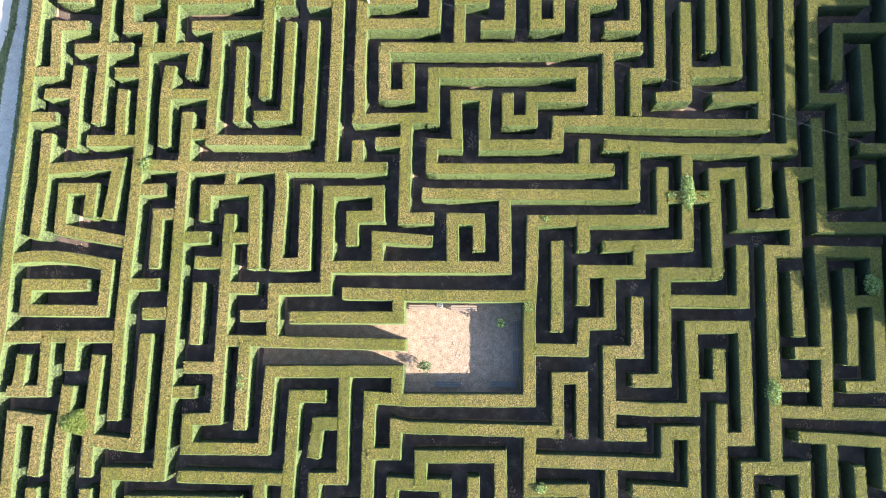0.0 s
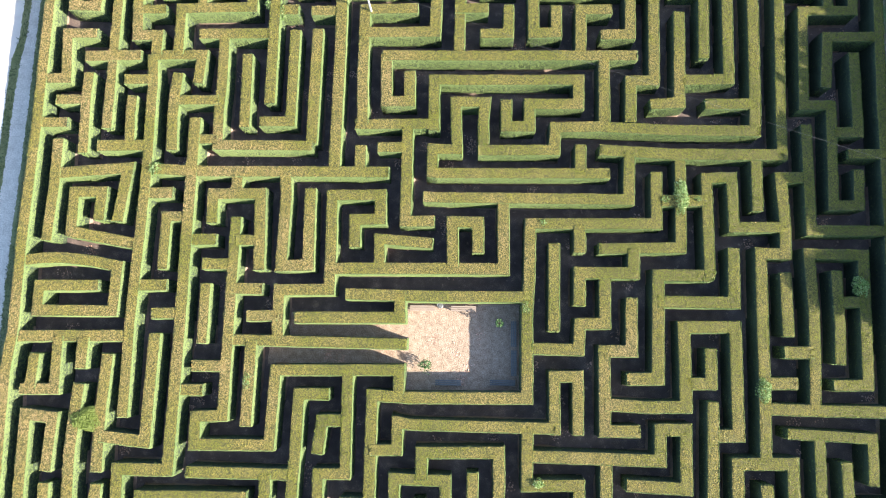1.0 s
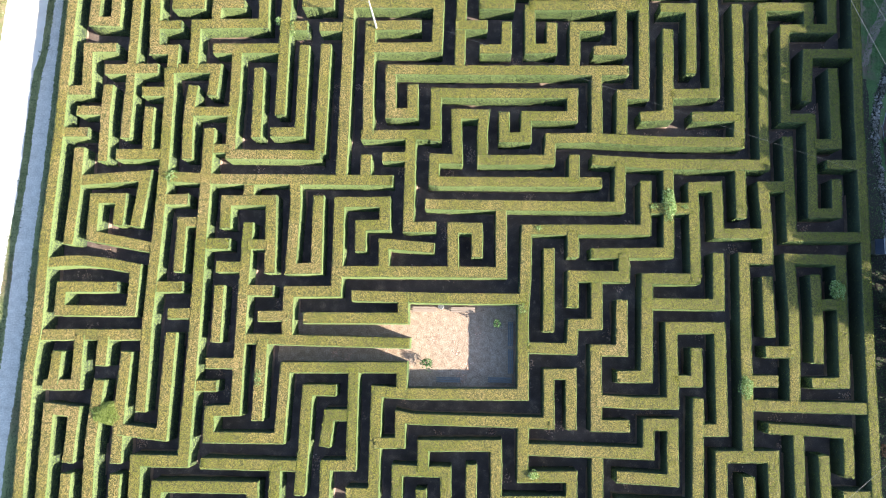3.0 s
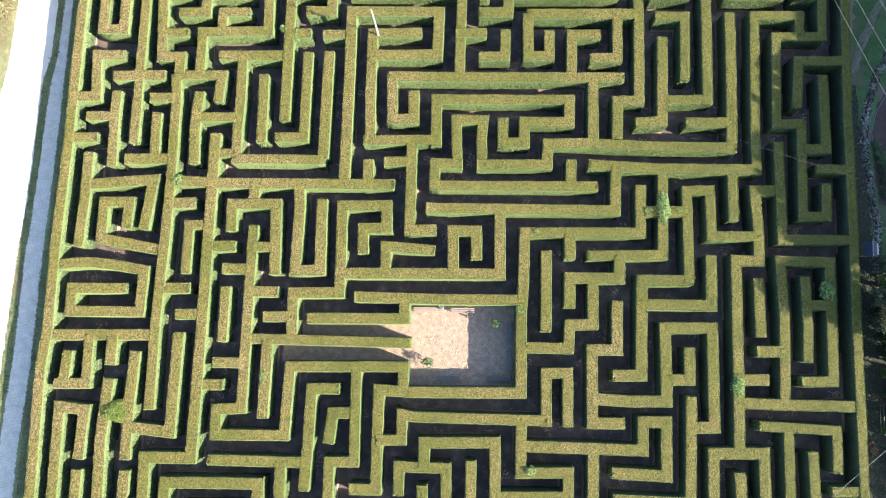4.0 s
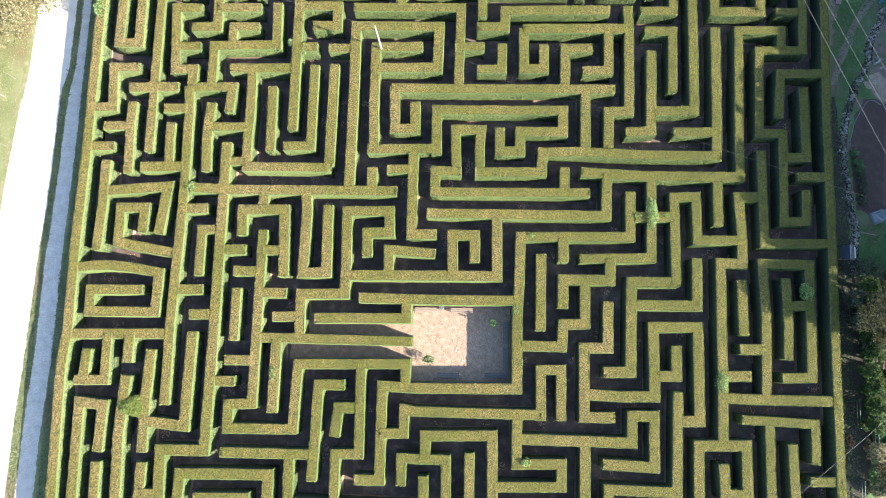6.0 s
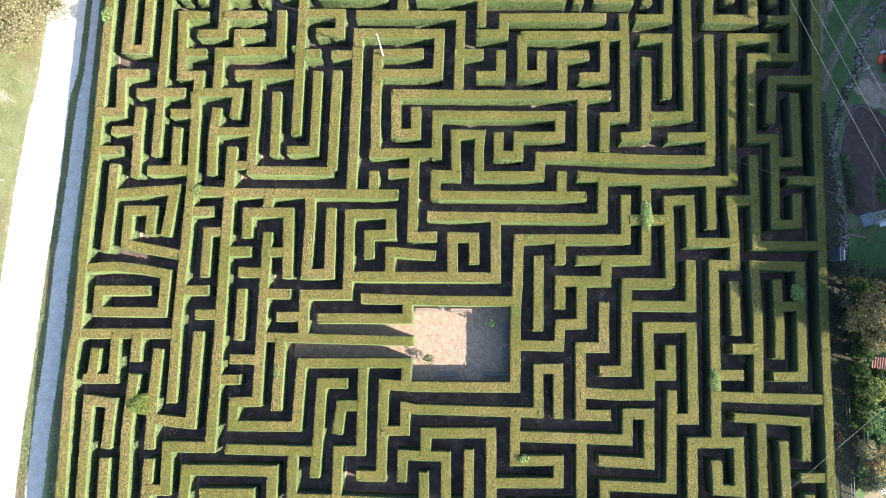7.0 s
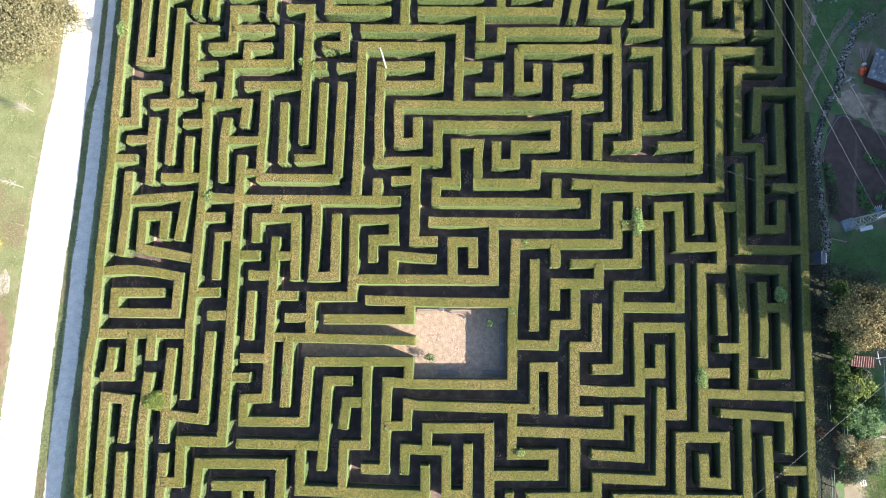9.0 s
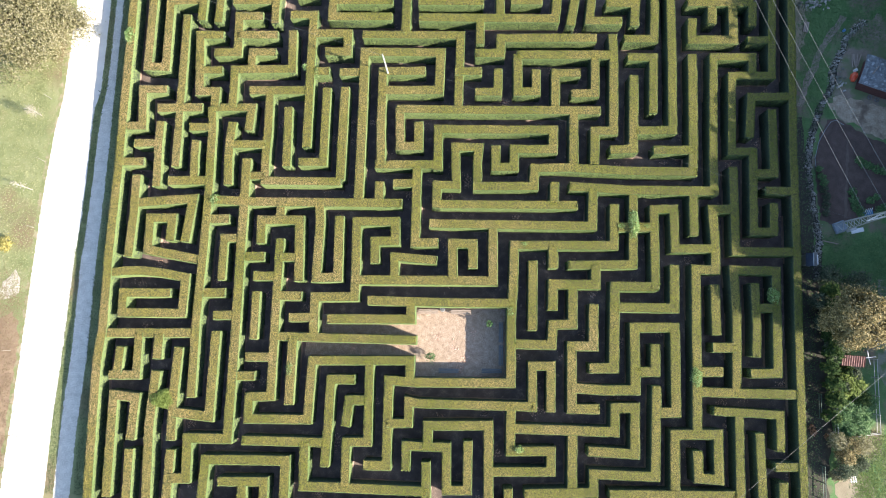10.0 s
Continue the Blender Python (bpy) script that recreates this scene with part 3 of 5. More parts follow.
hedge((-31.78, -4.64), (-31.66, -2.23))
hedge((-28.13, -0.89), (-28.16, -3.11))
hedge((-26.23, -2.09), (-26.39, -6.24), (-26.29, -10.36))
hedge((-28.14, -4.31), (-28.26, -6.01), (-28.38, -9.27), (-28.12, -15.57), (-28.09, -16.98))
hedge((-31.76, -15.51), (-31.91, -6.54), (-29.88, -6.72), (-30, -10.45))
hedge((-30.02, -11.38), (-29.9, -17.05))
hedge((-26.23, -11.29), (-26.29, -16.9))
hedge((-26.25, -7.91), (-22.93, -8.17), (-22.85, -0.5))
hedge((-21.12, -4.45), (-19.06, -4.38))
hedge((-23.16, -16.77), (-22.98, -11.97), (-19.01, -11.85), (-15.7, -11.78), (-15.6, -16.45))
hedge((-21.63, -13.81), (-17.52, -13.67), (-17.46, -16.53))
hedge((-19.9, -2.67), (-17.45, -2.62))
hedge((-17.27, -0.71), (-4.36, -0.62))
hedge((-15.69, -0.76), (-15.7, -6.78))
hedge((-19.5, -13.95), (-19.37, -16.61))
hedge((-9.84, -4.37), (-11.96, -4.41), (-12.02, -8.63), (-12.13, -12.11))
hedge((-19.71, -10.14), (-12.04, -10.05))
hedge((-14.08, -10.17), (-13.95, -13.91), (-2.92, -13.93))
hedge((-10.43, -8.51), (-10.21, -6.22), (-8.6, -6.16))
hedge((-10.21, -13.85), (-10.29, -9.92), (-8.36, -9.85), (-8.51, -2.7))
hedge((-6.65, -8.13), (-4.76, -8.06), (-4.8, -6.11), (-3.91, -6.27), (6.37, -6.18))
hedge((-4.83, -12.16), (-4.87, -10.04), (-1.25, -10.05), (-1.12, -13.76), (0.74, -13.68), (0.67, -9.49))
hedge((-2.93, -10.02), (-3, -8.18), (2.46, -7.97), (2.67, -15.67))
hedge((-3.04, -11.46), (-2.87, -15.91))
hedge((6.38, -6.56), (6.3, -2.56), (7.97, -2.5), (8.03, -6.54))
hedge((4.43, -6.15), (4.48, -10.14), (8.09, -10), (8.11, -11.77), (2.8, -11.98))
hedge((4.48, -8.14), (13.71, -8.11), (13.76, -5.99), (15.51, -5.92), (15.51, -9.95), (11.46, -9.86))
hedge((9.98, -8.26), (10.01, -15.36))
hedge((17.43, -4.01), (17.3, -11.83), (12.86, -11.82), (11.87, -11.8), (11.88, -13.41), (5.87, -13.75))
hedge((4.36, -13.44), (4.41, -15.6))
hedge((9.94, -4.39), (12.81, -4.47), (15.56, -4.37), (15.46, 1.23), (19.09, 1.35), (19.17, -6.21), (17.52, -6.27))
hedge((17.34, -0.29), (17.33, -2.69), (15.76, -2.75))
hedge((21.06, -2.55), (23.31, -2.47))
hedge((21.04, -4.3), (24.35, -4.3), (30.16, -4.23))
hedge((19.03, -13.6), (19.06, -8.13), (22.84, -7.98), (22.88, -11.86), (21.11, -11.8), (21.02, -9.54))
hedge((19.02, -14.98), (19.03, -13.39))
hedge((22.55, -0.34), (24.52, -0.27))
hedge((22.58, -5.94), (28.32, -6.07), (28.29, -9.19), half=0.37)
hedge((24.71, -6.06), (24.74, -14.73), half=0.37)
hedge((26.5, -7.8), (26.68, -14.65), half=0.37)
hedge((27.88, -10.59), (29.98, -10.5), half=0.37)
hedge((28.42, -11.93), (28.44, -14.58), half=0.37)
hedge((13.35, -13.5), (18.64, -13.35), (24.2, -13.17))
# hedges out of view, made up to close the maze and shade its edge paths
hedge((-33.44, 35.33), (-13.73, 35.13), (4.55, 35.24), (30.28, 36.47))
hedge((-33.27, -19.19), (-12.19, -17.9), (5.26, -17.15), (30.18, -16.44))
hedge((-29.86, 33.05), (-29.87, 34.17))
hedge((-15.38, 32.77), (-17.37, 32.63))
hedge((-13.75, 32.92), (-13.67, 34.02), (-10.52, 34.08))
hedge((-6.55, 33.05), (-6.6, 35.15))
hedge((2.53, 33.23), (2.6, 34.32), (5.18, 34.33))
hedge((17.41, 33.51), (17.44, 35.47))
hedge((18.86, 33.54), (18.87, 34.84), (23.09, 34.81))
hedge((28.52, 33.72), (28.55, 35.02), (25.93, 34.97), half=0.37)
hedge((-29.9, -17.05), (-29.89, -18.19))
hedge((-15.6, -16.45), (-15.58, -17.95))
hedge((-2.87, -15.91), (-2.81, -17.5))
hedge((2.67, -15.67), (2.69, -16.6), (6.22, -16.45))
hedge((10.01, -15.36), (10.02, -16.94))
hedge((19.02, -14.98), (19.01, -15.9))
hedge((24.74, -14.73), (24.75, -16.3), half=0.37)
hedge((-15.04, -15.89), (-3.31, -15.55))
hedge((-22.45, -16.21), (-17.89, -16.07))
hedge((3.18, -15.27), (9.52, -15.1))
hedge((10.44, -14.78), (18.54, -14.72))
hedge((19.5, -14.58), (24.17, -14.48))
hedge((-33.15, -16.81), (-30.42, -16.79))
hedge((25.22, -14.43), (29.87, -14.29), half=0.37)


# ---- trees ----
def tree(name, x, y, height, crown, leaves, count, label, size=0.11, trunk=0.18, lean=(0, 0), seed=1, bark=BARK, clear=0.3, squash=0.8, group="", loose=0.13):
    """A tapered trunk with forked limbs, and a crown of leaf clumps round the limbs' ends with gaps between."""
    rng = np.random.default_rng(seed)
    base = thing(name, x, y)
    tagged(base, label, "tree", group)
    top = height - crown * squash * 0.9
    bm = bmesh.new()
    spine = [(lean[0] * f * f, lean[1] * f * f, height * 0.8 * f) for f in np.linspace(0, 1, 7)]
    tube(bm, spine, trunk, trunk * 0.25, 9)
    part("trunk", bm, bark, base)
    tips = []
    bm = bmesh.new()
    for i in range(13):
        a = i * 2.4 + rng.uniform(-0.4, 0.4)
        f = clear + (0.95 - clear) * i / 12
        s = Vector(spine[min(6, int(f * 6))])
        reach = crown * rng.uniform(0.55, 0.95) * (1.1 - 0.5 * f)
        e = Vector((lean[0] + math.cos(a) * reach, lean[1] + math.sin(a) * reach, min(height - 0.3, s.z + reach * rng.uniform(0.35, 0.8))))
        mid = s.lerp(e, 0.5) + Vector((0, 0, reach * 0.12))
        tube(bm, [s, mid, e], trunk * 0.38, trunk * 0.06, 6)
        tips.append(e)
        for _ in range(3):
            t = mid.lerp(e, rng.uniform(0.2, 0.9))
            w = t + Vector(rng.normal(0, 1, 3)).normalized() * reach * 0.4
            tube(bm, [t, t.lerp(w, 0.5) + Vector((0, 0, 0.05)), w], trunk * 0.12, trunk * 0.03, 5)
            tips.append(w)
    part("limbs", bm, bark, base)
    mid = np.array((lean[0], lean[1], top))
    clumps = [np.array(t) for t in tips]
    while len(clumps) < 110:
        v = rng.normal(0, 1, 3)
        v = v / np.linalg.norm(v) * rng.uniform(0.45, 1.0) ** 0.6
        w = mid + v * np.array((crown, crown, crown * squash)) * (0.82 + 0.28 * noise.noise(v * 2.2 + seed))
        if w[2] > height * clear * 0.7:
            clumps.append(w)
    clumps = np.array(clumps)
    pick = rng.integers(0, len(clumps), count)
    spread = crown * loose * rng.uniform(0.6, 1.3, len(clumps))[pick]
    spots = clumps[pick] + rng.normal(0, 1, (count, 3)) * spread[:, None]
    spots[:, 2] = np.maximum(spots[:, 2], 0.2)
    ways = unit(spots - mid) + np.array((0, 0, 0.6))
    lv, lq = leaf_quads(spots, ways, rng, size, 0.7)
    part("crown", quads_mesh("crown", lv, lq), leaves, base)
    return base


tree("roadside_tree", -43.7, 28.5, 7.0, 5.5, PALE_LEAF, 56000, "broad roadside tree with yellowing pale green leaves", 0.105, 0.25, seed=3, loose=0.11)
tree("garden_oak", 33.9, 2.35, 7.5, 3.2, OAK, 32000, "autumn tree with tan and cream leaves in the garden", 0.098, 0.2, seed=6, loose=0.09)
# out of view: placed and sized by the shade across the eastern hedges
for i, (tx, ty, th, tc) in enumerate([(46.8, 3.4, 13.5, 2.4), (46.5, 5.4, 13.8, 3.4), (46.8, 8.4, 13.9, 3.8), (47.5, 12.4, 13.9, 4.6), (46.3, 16.5, 13.2, 4.4), (47.5, 21.5, 13.5, 4.6), (46.3, 27, 12.6, 4.5), (47.5, 33, 13.0, 4.6), (46.5, 38.5, 12.5, 4.5)]):
    tree("tall_garden_tree", tx, ty, th, tc, DARK_LEAF, 12000, "tall dense dark green tree, unseen, inferred from its shade", 0.46, 0.3, seed=20 + i, squash=1.25, clear=0.12, group="tall trees beyond the garden")
# out of view: made up to block low sun from the garden
for i, (tx, ty, th) in enumerate([(p[0], p[1], 5.6 if p[1] < 0 else 6.0) for p in [(45.2, -6.4), (45.4, -2.9), (44.8, 2.5), (45.2, 7), (44.6, 12), (45.2, 17), (44.6, 22), (45.2, 27), (44.6, 32), (45.2, 37)]]):
    tree("shade_fill_tree", tx, ty, th, 2.9 if th > 5 else 2.3, DARK_LEAF, 5500, "low dense unseen tree added to shade the garden", 0.24, 0.15, seed=40 + i, squash=1.0, clear=0.05, group="low trees beyond the garden")


# ---- unclipped bushes standing up out of the hedges ----
def wild_bush(x, y, rx, ry, top, count, seed, material=SHOOT, label="bright green unclipped bush growing through the clipped hedge"):
    rng = np.random.default_rng(seed)
    base = thing("wild_bush", x, y)
    tagged(base, label, "bush", "wild bushes in the hedges")
    bm = bmesh.new()
    for i in range(5):
        a = i * 1.3 + seed
        tube(bm, [(0.1 * math.cos(a), 0.1 * math.sin(a), 0), (rx * 0.3 * math.cos(a), ry * 0.3 * math.sin(a), 1.1), (rx * 0.6 * math.cos(a), ry * 0.6 * math.sin(a), top - 0.15)], 0.025, 0.008, 5)
    part("stems", bm, BARK, base)
    a, r = rng.uniform(0, 2 * math.pi, count), np.sqrt(rng.uniform(0, 1, count))
    edge = 0.8 + 0.3 * np.array([noise.noise((math.cos(q) * 1.8 + seed, math.sin(q) * 1.8, 0)) for q in a])
    spots = np.column_stack([np.cos(a) * r * rx * edge, np.sin(a) * r * ry * edge, 1.55 + (top - 1.5) * rng.uniform(0, 1, count) ** 0.6 * (1.05 - 0.6 * r * r)])
    lv, lq = leaf_quads(spots, np.tile((0, 0, 0.7), (count, 1)), rng, 0.075, 0.8, 0.42)
    part("foliage", quads_mesh("foliage", lv, lq), material, base)
    return base


wild_bush(-23.92, 11.91, 0.75, 0.7, 2.35, 420, 1)
wild_bush(15.41, 10.75, 0.6, 1.75, 2.6, 1700, 2)
wild_bush(5.41, 8.55, 0.7, 0.4, 2.12, 260, 3)
wild_bush(4.25, 2.31, 0.5, 0.8, 2.2, 300, 4)
wild_bush(21.01, -3.0, 0.55, 1.15, 2.6, 1200, 5)
wild_bush(5.28, -9.98, 0.7, 0.5, 2.4, 420, 6)
wild_bush(-27.45, -6.76, 1.4, 1.15, 2.28, 5600, 7, BUSH, "rounded yellow-green bush bulging out of the hedge")
wild_bush(-33.55, 27.9, 0.65, 1.15, 2.6, 1200, 8)
wild_bush(-15.78, -3.58, 0.5, 1.1, 2.25, 420, 9)
wild_bush(28.03, 4.5, 0.65, 0.95, 2.5, 1000, 10)
wild_bush(-14.97, 24.65, 0.4, 0.8, 2.2, 240, 12)
wild_bush(-16.1, 25.19, 0.4, 0.5, 2.15, 150, 13)
wild_bush(14.25, 10.5, 0.6, 0.45, 2.2, 300, 14)
wild_bush(16.6, 10.55, 0.55, 0.42, 2.2, 260, 15)


# ---- the clearing ----
def bench(x, y, turn, wood, label):
    """A backless plank bench: three seat slats on two trestle ends tied by a rail."""
    base = thing("park_bench", x, y, 0.011, turn)
    tagged(base, label, "bench", "benches of the clearing")
    for dy in (-0.145, 0.0, 0.145):
        bm = bmesh.new()
        box(bm, -0.94, dy - 0.058, 0.42, 0.94, dy + 0.058, 0.46, 0.008)
        part("seat_slat", bm, wood, base)
    for dx in (-0.72, 0.72):
        bm = bmesh.new()
        box(bm, dx - 0.045, -0.19, 0, dx + 0.045, -0.11, 0.36, 0.004)
        box(bm, dx - 0.045, 0.11, 0, dx + 0.045, 0.19, 0.36, 0.004)
        box(bm, dx - 0.04, -0.2, 0.36, dx + 0.04, 0.2, 0.418, 0.004)
        part("trestle", bm, wood, base)
    bm = bmesh.new()
    box(bm, -0.67, -0.02, 0.14, 0.67, 0.02, 0.2, 0.004)
    part("tie_rail", bm, wood, base)
    return base


bench(-3.37, 2.07, 1, PALE_WOOD, "pale weathered wooden bench in the sun")
bench(-0.31, 2.12, 1, PALE_WOOD, "pale weathered wooden bench half in shade")
bench(3.47, 0.36, -89, GREY_WOOD, "grey wooden bench in the hedge's shade")
bench(3.52, -1.78, -89, GREY_WOOD, "grey wooden bench in the hedge's shade")
bench(-1.29, -3.36, 1, GREY_WOOD, "grey wooden bench in the hedge's shade")
bench(2.72, -3.23, 1, GREY_WOOD, "grey wooden bench in the hedge's shade")


def litter_bin(x, y):
    base = thing("litter_bin", x, y, 0.011)
    tagged(base, "pale round litter bin of wire hoops between benches", "bin")
    bm = bmesh.new()
    tube(bm, [(0, 0, 0), (0, 0, 0.55), (0, 0, 0.62)], 0.15, 0.17, 14)
    part("bucket", bm, GREY_WOOD, base)
    for z in (0.2, 0.45, 0.78):
        bm = bmesh.new()
        ring = [(0.2 * math.cos(a), 0.2 * math.sin(a), z) for a in np.linspace(0, 2 * math.pi, 19)]
        tube(bm, ring, 0.014, 0.014, 6)
        part("hoop", bm, STEEL, base, "grey metal hoop")
    for i in range(6):
        a = i * math.pi / 3
        bm = bmesh.new()
        tube(bm, [(0.2 * math.cos(a), 0.2 * math.sin(a), 0), (0.2 * math.cos(a), 0.2 * math.sin(a), 0.78)], 0.012, 0.012, 5)
        part("upright", bm, POLE_PAINT, base, "pale metal upright")


litter_bin(-2.05, 2.3)


def sapling(name, x, y, tall, spread, count, leaves, label, seed, size=0.07, bark=BARK, twigs=14, stem=0.025):
    rng = np.random.default_rng(seed)
    base = thing(name, x, y, 0.0)
    tagged(base, label, "sapling")
    bm = bmesh.new()
    tube(bm, [(0, 0, 0), (0.03, 0.02, tall * 0.5), (0.0, 0.05, tall)], stem, stem * 0.3, 6)
    part("trunk", bm, bark, base)
    bm, tips = bmesh.new(), []
    for i in range(twigs):
        a, f = i * 2.4, 0.3 + 0.65 * i / twigs
        r = spread * rng.uniform(0.6, 1.0) * (1.15 - 0.55 * f)
        s, e = (0.02, 0.02, tall * f), (math.cos(a) * r, math.sin(a) * r, min(tall, tall * f + r * 0.7))
        m = tuple(0.5 * (s[k] + e[k]) + (0, 0, 0.03)[k] for k in range(3))
        tube(bm, [s, m, e], stem * 0.45, stem * 0.15, 5)
        for j in range(2):
            b = rng.normal(0, 1, 3) * r * 0.22 + np.array(e)
            tube(bm, [m, tuple(0.5 * (np.array(m) + b) + np.array((0, 0, 0.02))), tuple(b)], stem * 0.25, stem * 0.1, 4)
            tips.append(b)
        tips.append(np.array(e))
    part("twigs", bm, bark, base)
    if count:
        spots = np.array(tips)[rng.integers(0, len(tips), count)] + rng.normal(0, spread * 0.17, (count, 3))
        lv, lq = leaf_quads(spots, np.tile((0, 0, 0.8), (count, 1)), rng, size, 0.8)
        part("leaves", quads_mesh("leaves", lv, lq), leaves, base)
    return base


sapling("young_tree", -3.05, -2.1, 0.95, 0.42, 300, VINE, "small green leafy young tree in the clearing", 4, 0.065)
sapling("potted_shrub", 2.36, 1.08, 1.85, 0.3, 420, VINE, "small green shrub catching the sun at its top", 6, 0.05)

# ---- line pole in the maze, with its cable ----
def line_pole(x, y, tall):
    base = thing("line_pole", x, y)
    tagged(base, "tall white tapered cable pole rising from the hedge", "pole")
    bm = bmesh.new()
    tube(bm, [(0, 0, 0), (0, 0, tall * 0.5), (0, 0, tall)], 0.095, 0.055, 16)
    part("shaft", bm, POLE_PAINT, base)
    bm = bmesh.new()
    tube(bm, [(0, 0, tall), (0, 0, tall + 0.06)], 0.065, 0.04, 16)
    part("cap", bm, STEEL, base)
    bm = bmesh.new()
    tube(bm, [(-0.05, 0.02, tall - 0.25), (-0.22, 0.05, tall - 0.22)], 0.02, 0.02, 8)
    part("hook", bm, STEEL, base, "grey cable hook")


line_pole(-8.05, 24.72, 6.4)


def cable(a, b, sag, radius, label):
    bm = bmesh.new()
    a, b = Vector(a), Vector(b)
    pts = [a.lerp(b, f) - Vector((0, 0, 4 * sag * f * (1 - f))) for f in np.linspace(0, 1, 25)]
    tube(bm, pts, radius, radius, 5)
    return tagged(part("overhead_cable", bm, WIRE), label, "cable", "overhead cables")


DARKWIRE = "thin grey overhead cable crossing above the maze"
cable((-8.1, 24.68, 6.28), (-62, 41.4, 6.6), 0.5, 0.006, DARKWIRE)
cable((-8.0, 24.6, 6.3), (34.95, 10.45, 6.0), 0.6, 0.0035, DARKWIRE)
cable((38.2, 0.6, 6.0), (8.0, -25.6, 6.2), 0.2, 0.007, DARKWIRE)


def lattice_tower(x, y, tall, turn):
    """A square lattice mast with a crossarm and insulators, on a block foundation."""
    base = thing("lattice_tower", x, y, 0, turn)
    tagged(base, "galvanised steel lattice power tower with one crossarm", "power tower")
    bm = bmesh.new()
    box(bm, -0.55, -0.52, 0, 0.55, 0.52, 0.35, 0.04)
    # blue of the skylight on the block is put into its concrete colour
    part("foundation", bm, surface("sky_tinted_concrete", ((0.3, (0.18, 0.22, 0.26)), (0.7, (0.33, 0.38, 0.43))), 2.0, 12.0, 0.9, 0.3, 0.01), base, "concrete foundation block with the sky's blue in its colour")

    def at(sx, sy, z):
        r = 0.40 - 0.24 * z / tall
        return (sx * r, sy * r, z)

    corners = [(-1, -1), (1, -1), (1, 1), (-1, 1)]
    for c in corners:
        bm = bmesh.new()
        tube(bm, [at(*c, 0.3), at(*c, tall)], 0.055, 0.042, 4)
        part("leg", bm, STEEL, base)
    levels = np.linspace(0.5, tall - 0.1, 15)
    for i in range(len(levels) - 1):
        for k in range(4):
            a, b = corners[k], corners[(k + 1) % 4]
            if i % 2:
                a, b = b, a
            bm = bmesh.new()
            tube(bm, [at(*a, levels[i]), at(*b, levels[i + 1])], 0.03, 0.03, 4)
            part("brace", bm, STEEL, base)
    bm = bmesh.new()
    for s in (-1, 1):
        tube(bm, [(-1.6, 0, 7.0), (-0.2, s * 0.16, 7.0), (0.2, s * 0.16, 7.0), (2.1, 0, 7.0)], 0.035, 0.035, 4)
        for x0 in (-1.6, 2.1):
            tube(bm, [(x0, 0, 7.0), (0, s * 0.14, 7.6)], 0.025, 0.025, 4)
    for x0 in (-1.2, -0.7, 0.7, 1.2, 1.7):
        w = 0.16 * (1 - (abs(x0) - 0.2) / 1.7)
        tube(bm, [(x0, -w, 7.0), (x0 + 0.25, w, 7.0)], 0.018, 0.018, 4)
    part("crossarm", bm, POLE_PAINT, base, "pale steel crossarm")
    for x0 in (-1.5, 0.3, 2.05):
        bm = bmesh.new()
        for j in range(4):
            tube(bm, [(x0, 0, 7.03 + j * 0.07), (x0, 0, 7.06 + j * 0.07)], 0.07, 0.04, 10)
        part("insulator", bm, POLE_PAINT, base, "white ribbed insulator")
    bm = bmesh.new()
    box(bm, -0.42, -0.62, 1.6, 0.2, -0.4, 2.3, 0.02)
    part("switch_box", bm, STEEL, base, "small grey switch box")
    return base


lattice_tower(35.1, 11.3, 9.0, 22)
LIVE = "pale overhead power line ending at the lattice tower"
cable((33.71, 10.74, 7.25), (15.8, 50.8, 7.5), 0.7, 0.011, LIVE)
cable((35.38, 11.41, 7.25), (16.9, 50.8, 7.5), 0.7, 0.011, LIVE)
cable((36.9, 11.85, 7.25), (18.6, 50.8, 7.5), 0.7, 0.011, LIVE)

# ---- the garden beyond the maze ----
LAWN = surface("rough_lawn", ((0.3, (0.06, 0.122, 0.045)), (0.5, (0.10, 0.19, 0.066)), (0.72, (0.175, 0.265, 0.105))), 0.8, 12.0, 0.95, 0.8, 0.05, 0.45, stains=((0.20, 0.155, 0.12), 0.3, 0.56))
# near-black ground colour that carries the shade lying on it
SHADE_DARK_GROUND = surface("shade_dark_litter", ((0.3, (0.024, 0.028, 0.024)), (0.7, (0.075, 0.066, 0.05))), 1.4, 18.0, 0.95, 0.7, 0.03, 0.5)
DRY = surface("dry_pale_ground", ((0.3, (0.19, 0.16, 0.105)), (0.7, (0.35, 0.30, 0.215))), 1.2, 18.0, 0.95, 0.5, 0.02, 0.5)
TARP = surface("blue_grey_tarpaulin", ((0.3, (0.08, 0.088, 0.10)), (0.7, (0.26, 0.28, 0.30))), 2.0, 9.0, 0.45, 0.8, 0.06, 0.5, stains=((0.42, 0.45, 0.48), 3.5, 0.6))
REDWALL = surface("red_brown_boards", ((0.3, (0.07, 0.03, 0.028)), (0.7, (0.12, 0.05, 0.045))), 2.0, 14.0, 0.8, 0.3, 0.01)
RED_ROOF = surface("red_corrugated_sheet", ((0.3, (0.27, 0.13, 0.105)), (0.7, (0.45, 0.27, 0.23))), 2.0, 14.0, 0.6, 0.2, 0.006)
RED_PLASTIC = surface("red_plastic", ((0.3, (0.60, 0.07, 0.03)), (0.7, (0.72, 0.12, 0.05))), 3.0, 10.0, 0.4, 0.1, 0.003)
BLUE_ROOF = surface("blue_roof_sheet", ((0.3, (0.045, 0.065, 0.10)), (0.7, (0.085, 0.115, 0.165))), 2.0, 10.0, 0.55, 0.2, 0.006)
PALE_BLUE = surface("pale_blue_plastic", ((0.3, (0.26, 0.34, 0.37)), (0.7, (0.42, 0.49, 0.52))), 3.0, 10.0, 0.5, 0.1, 0.003)
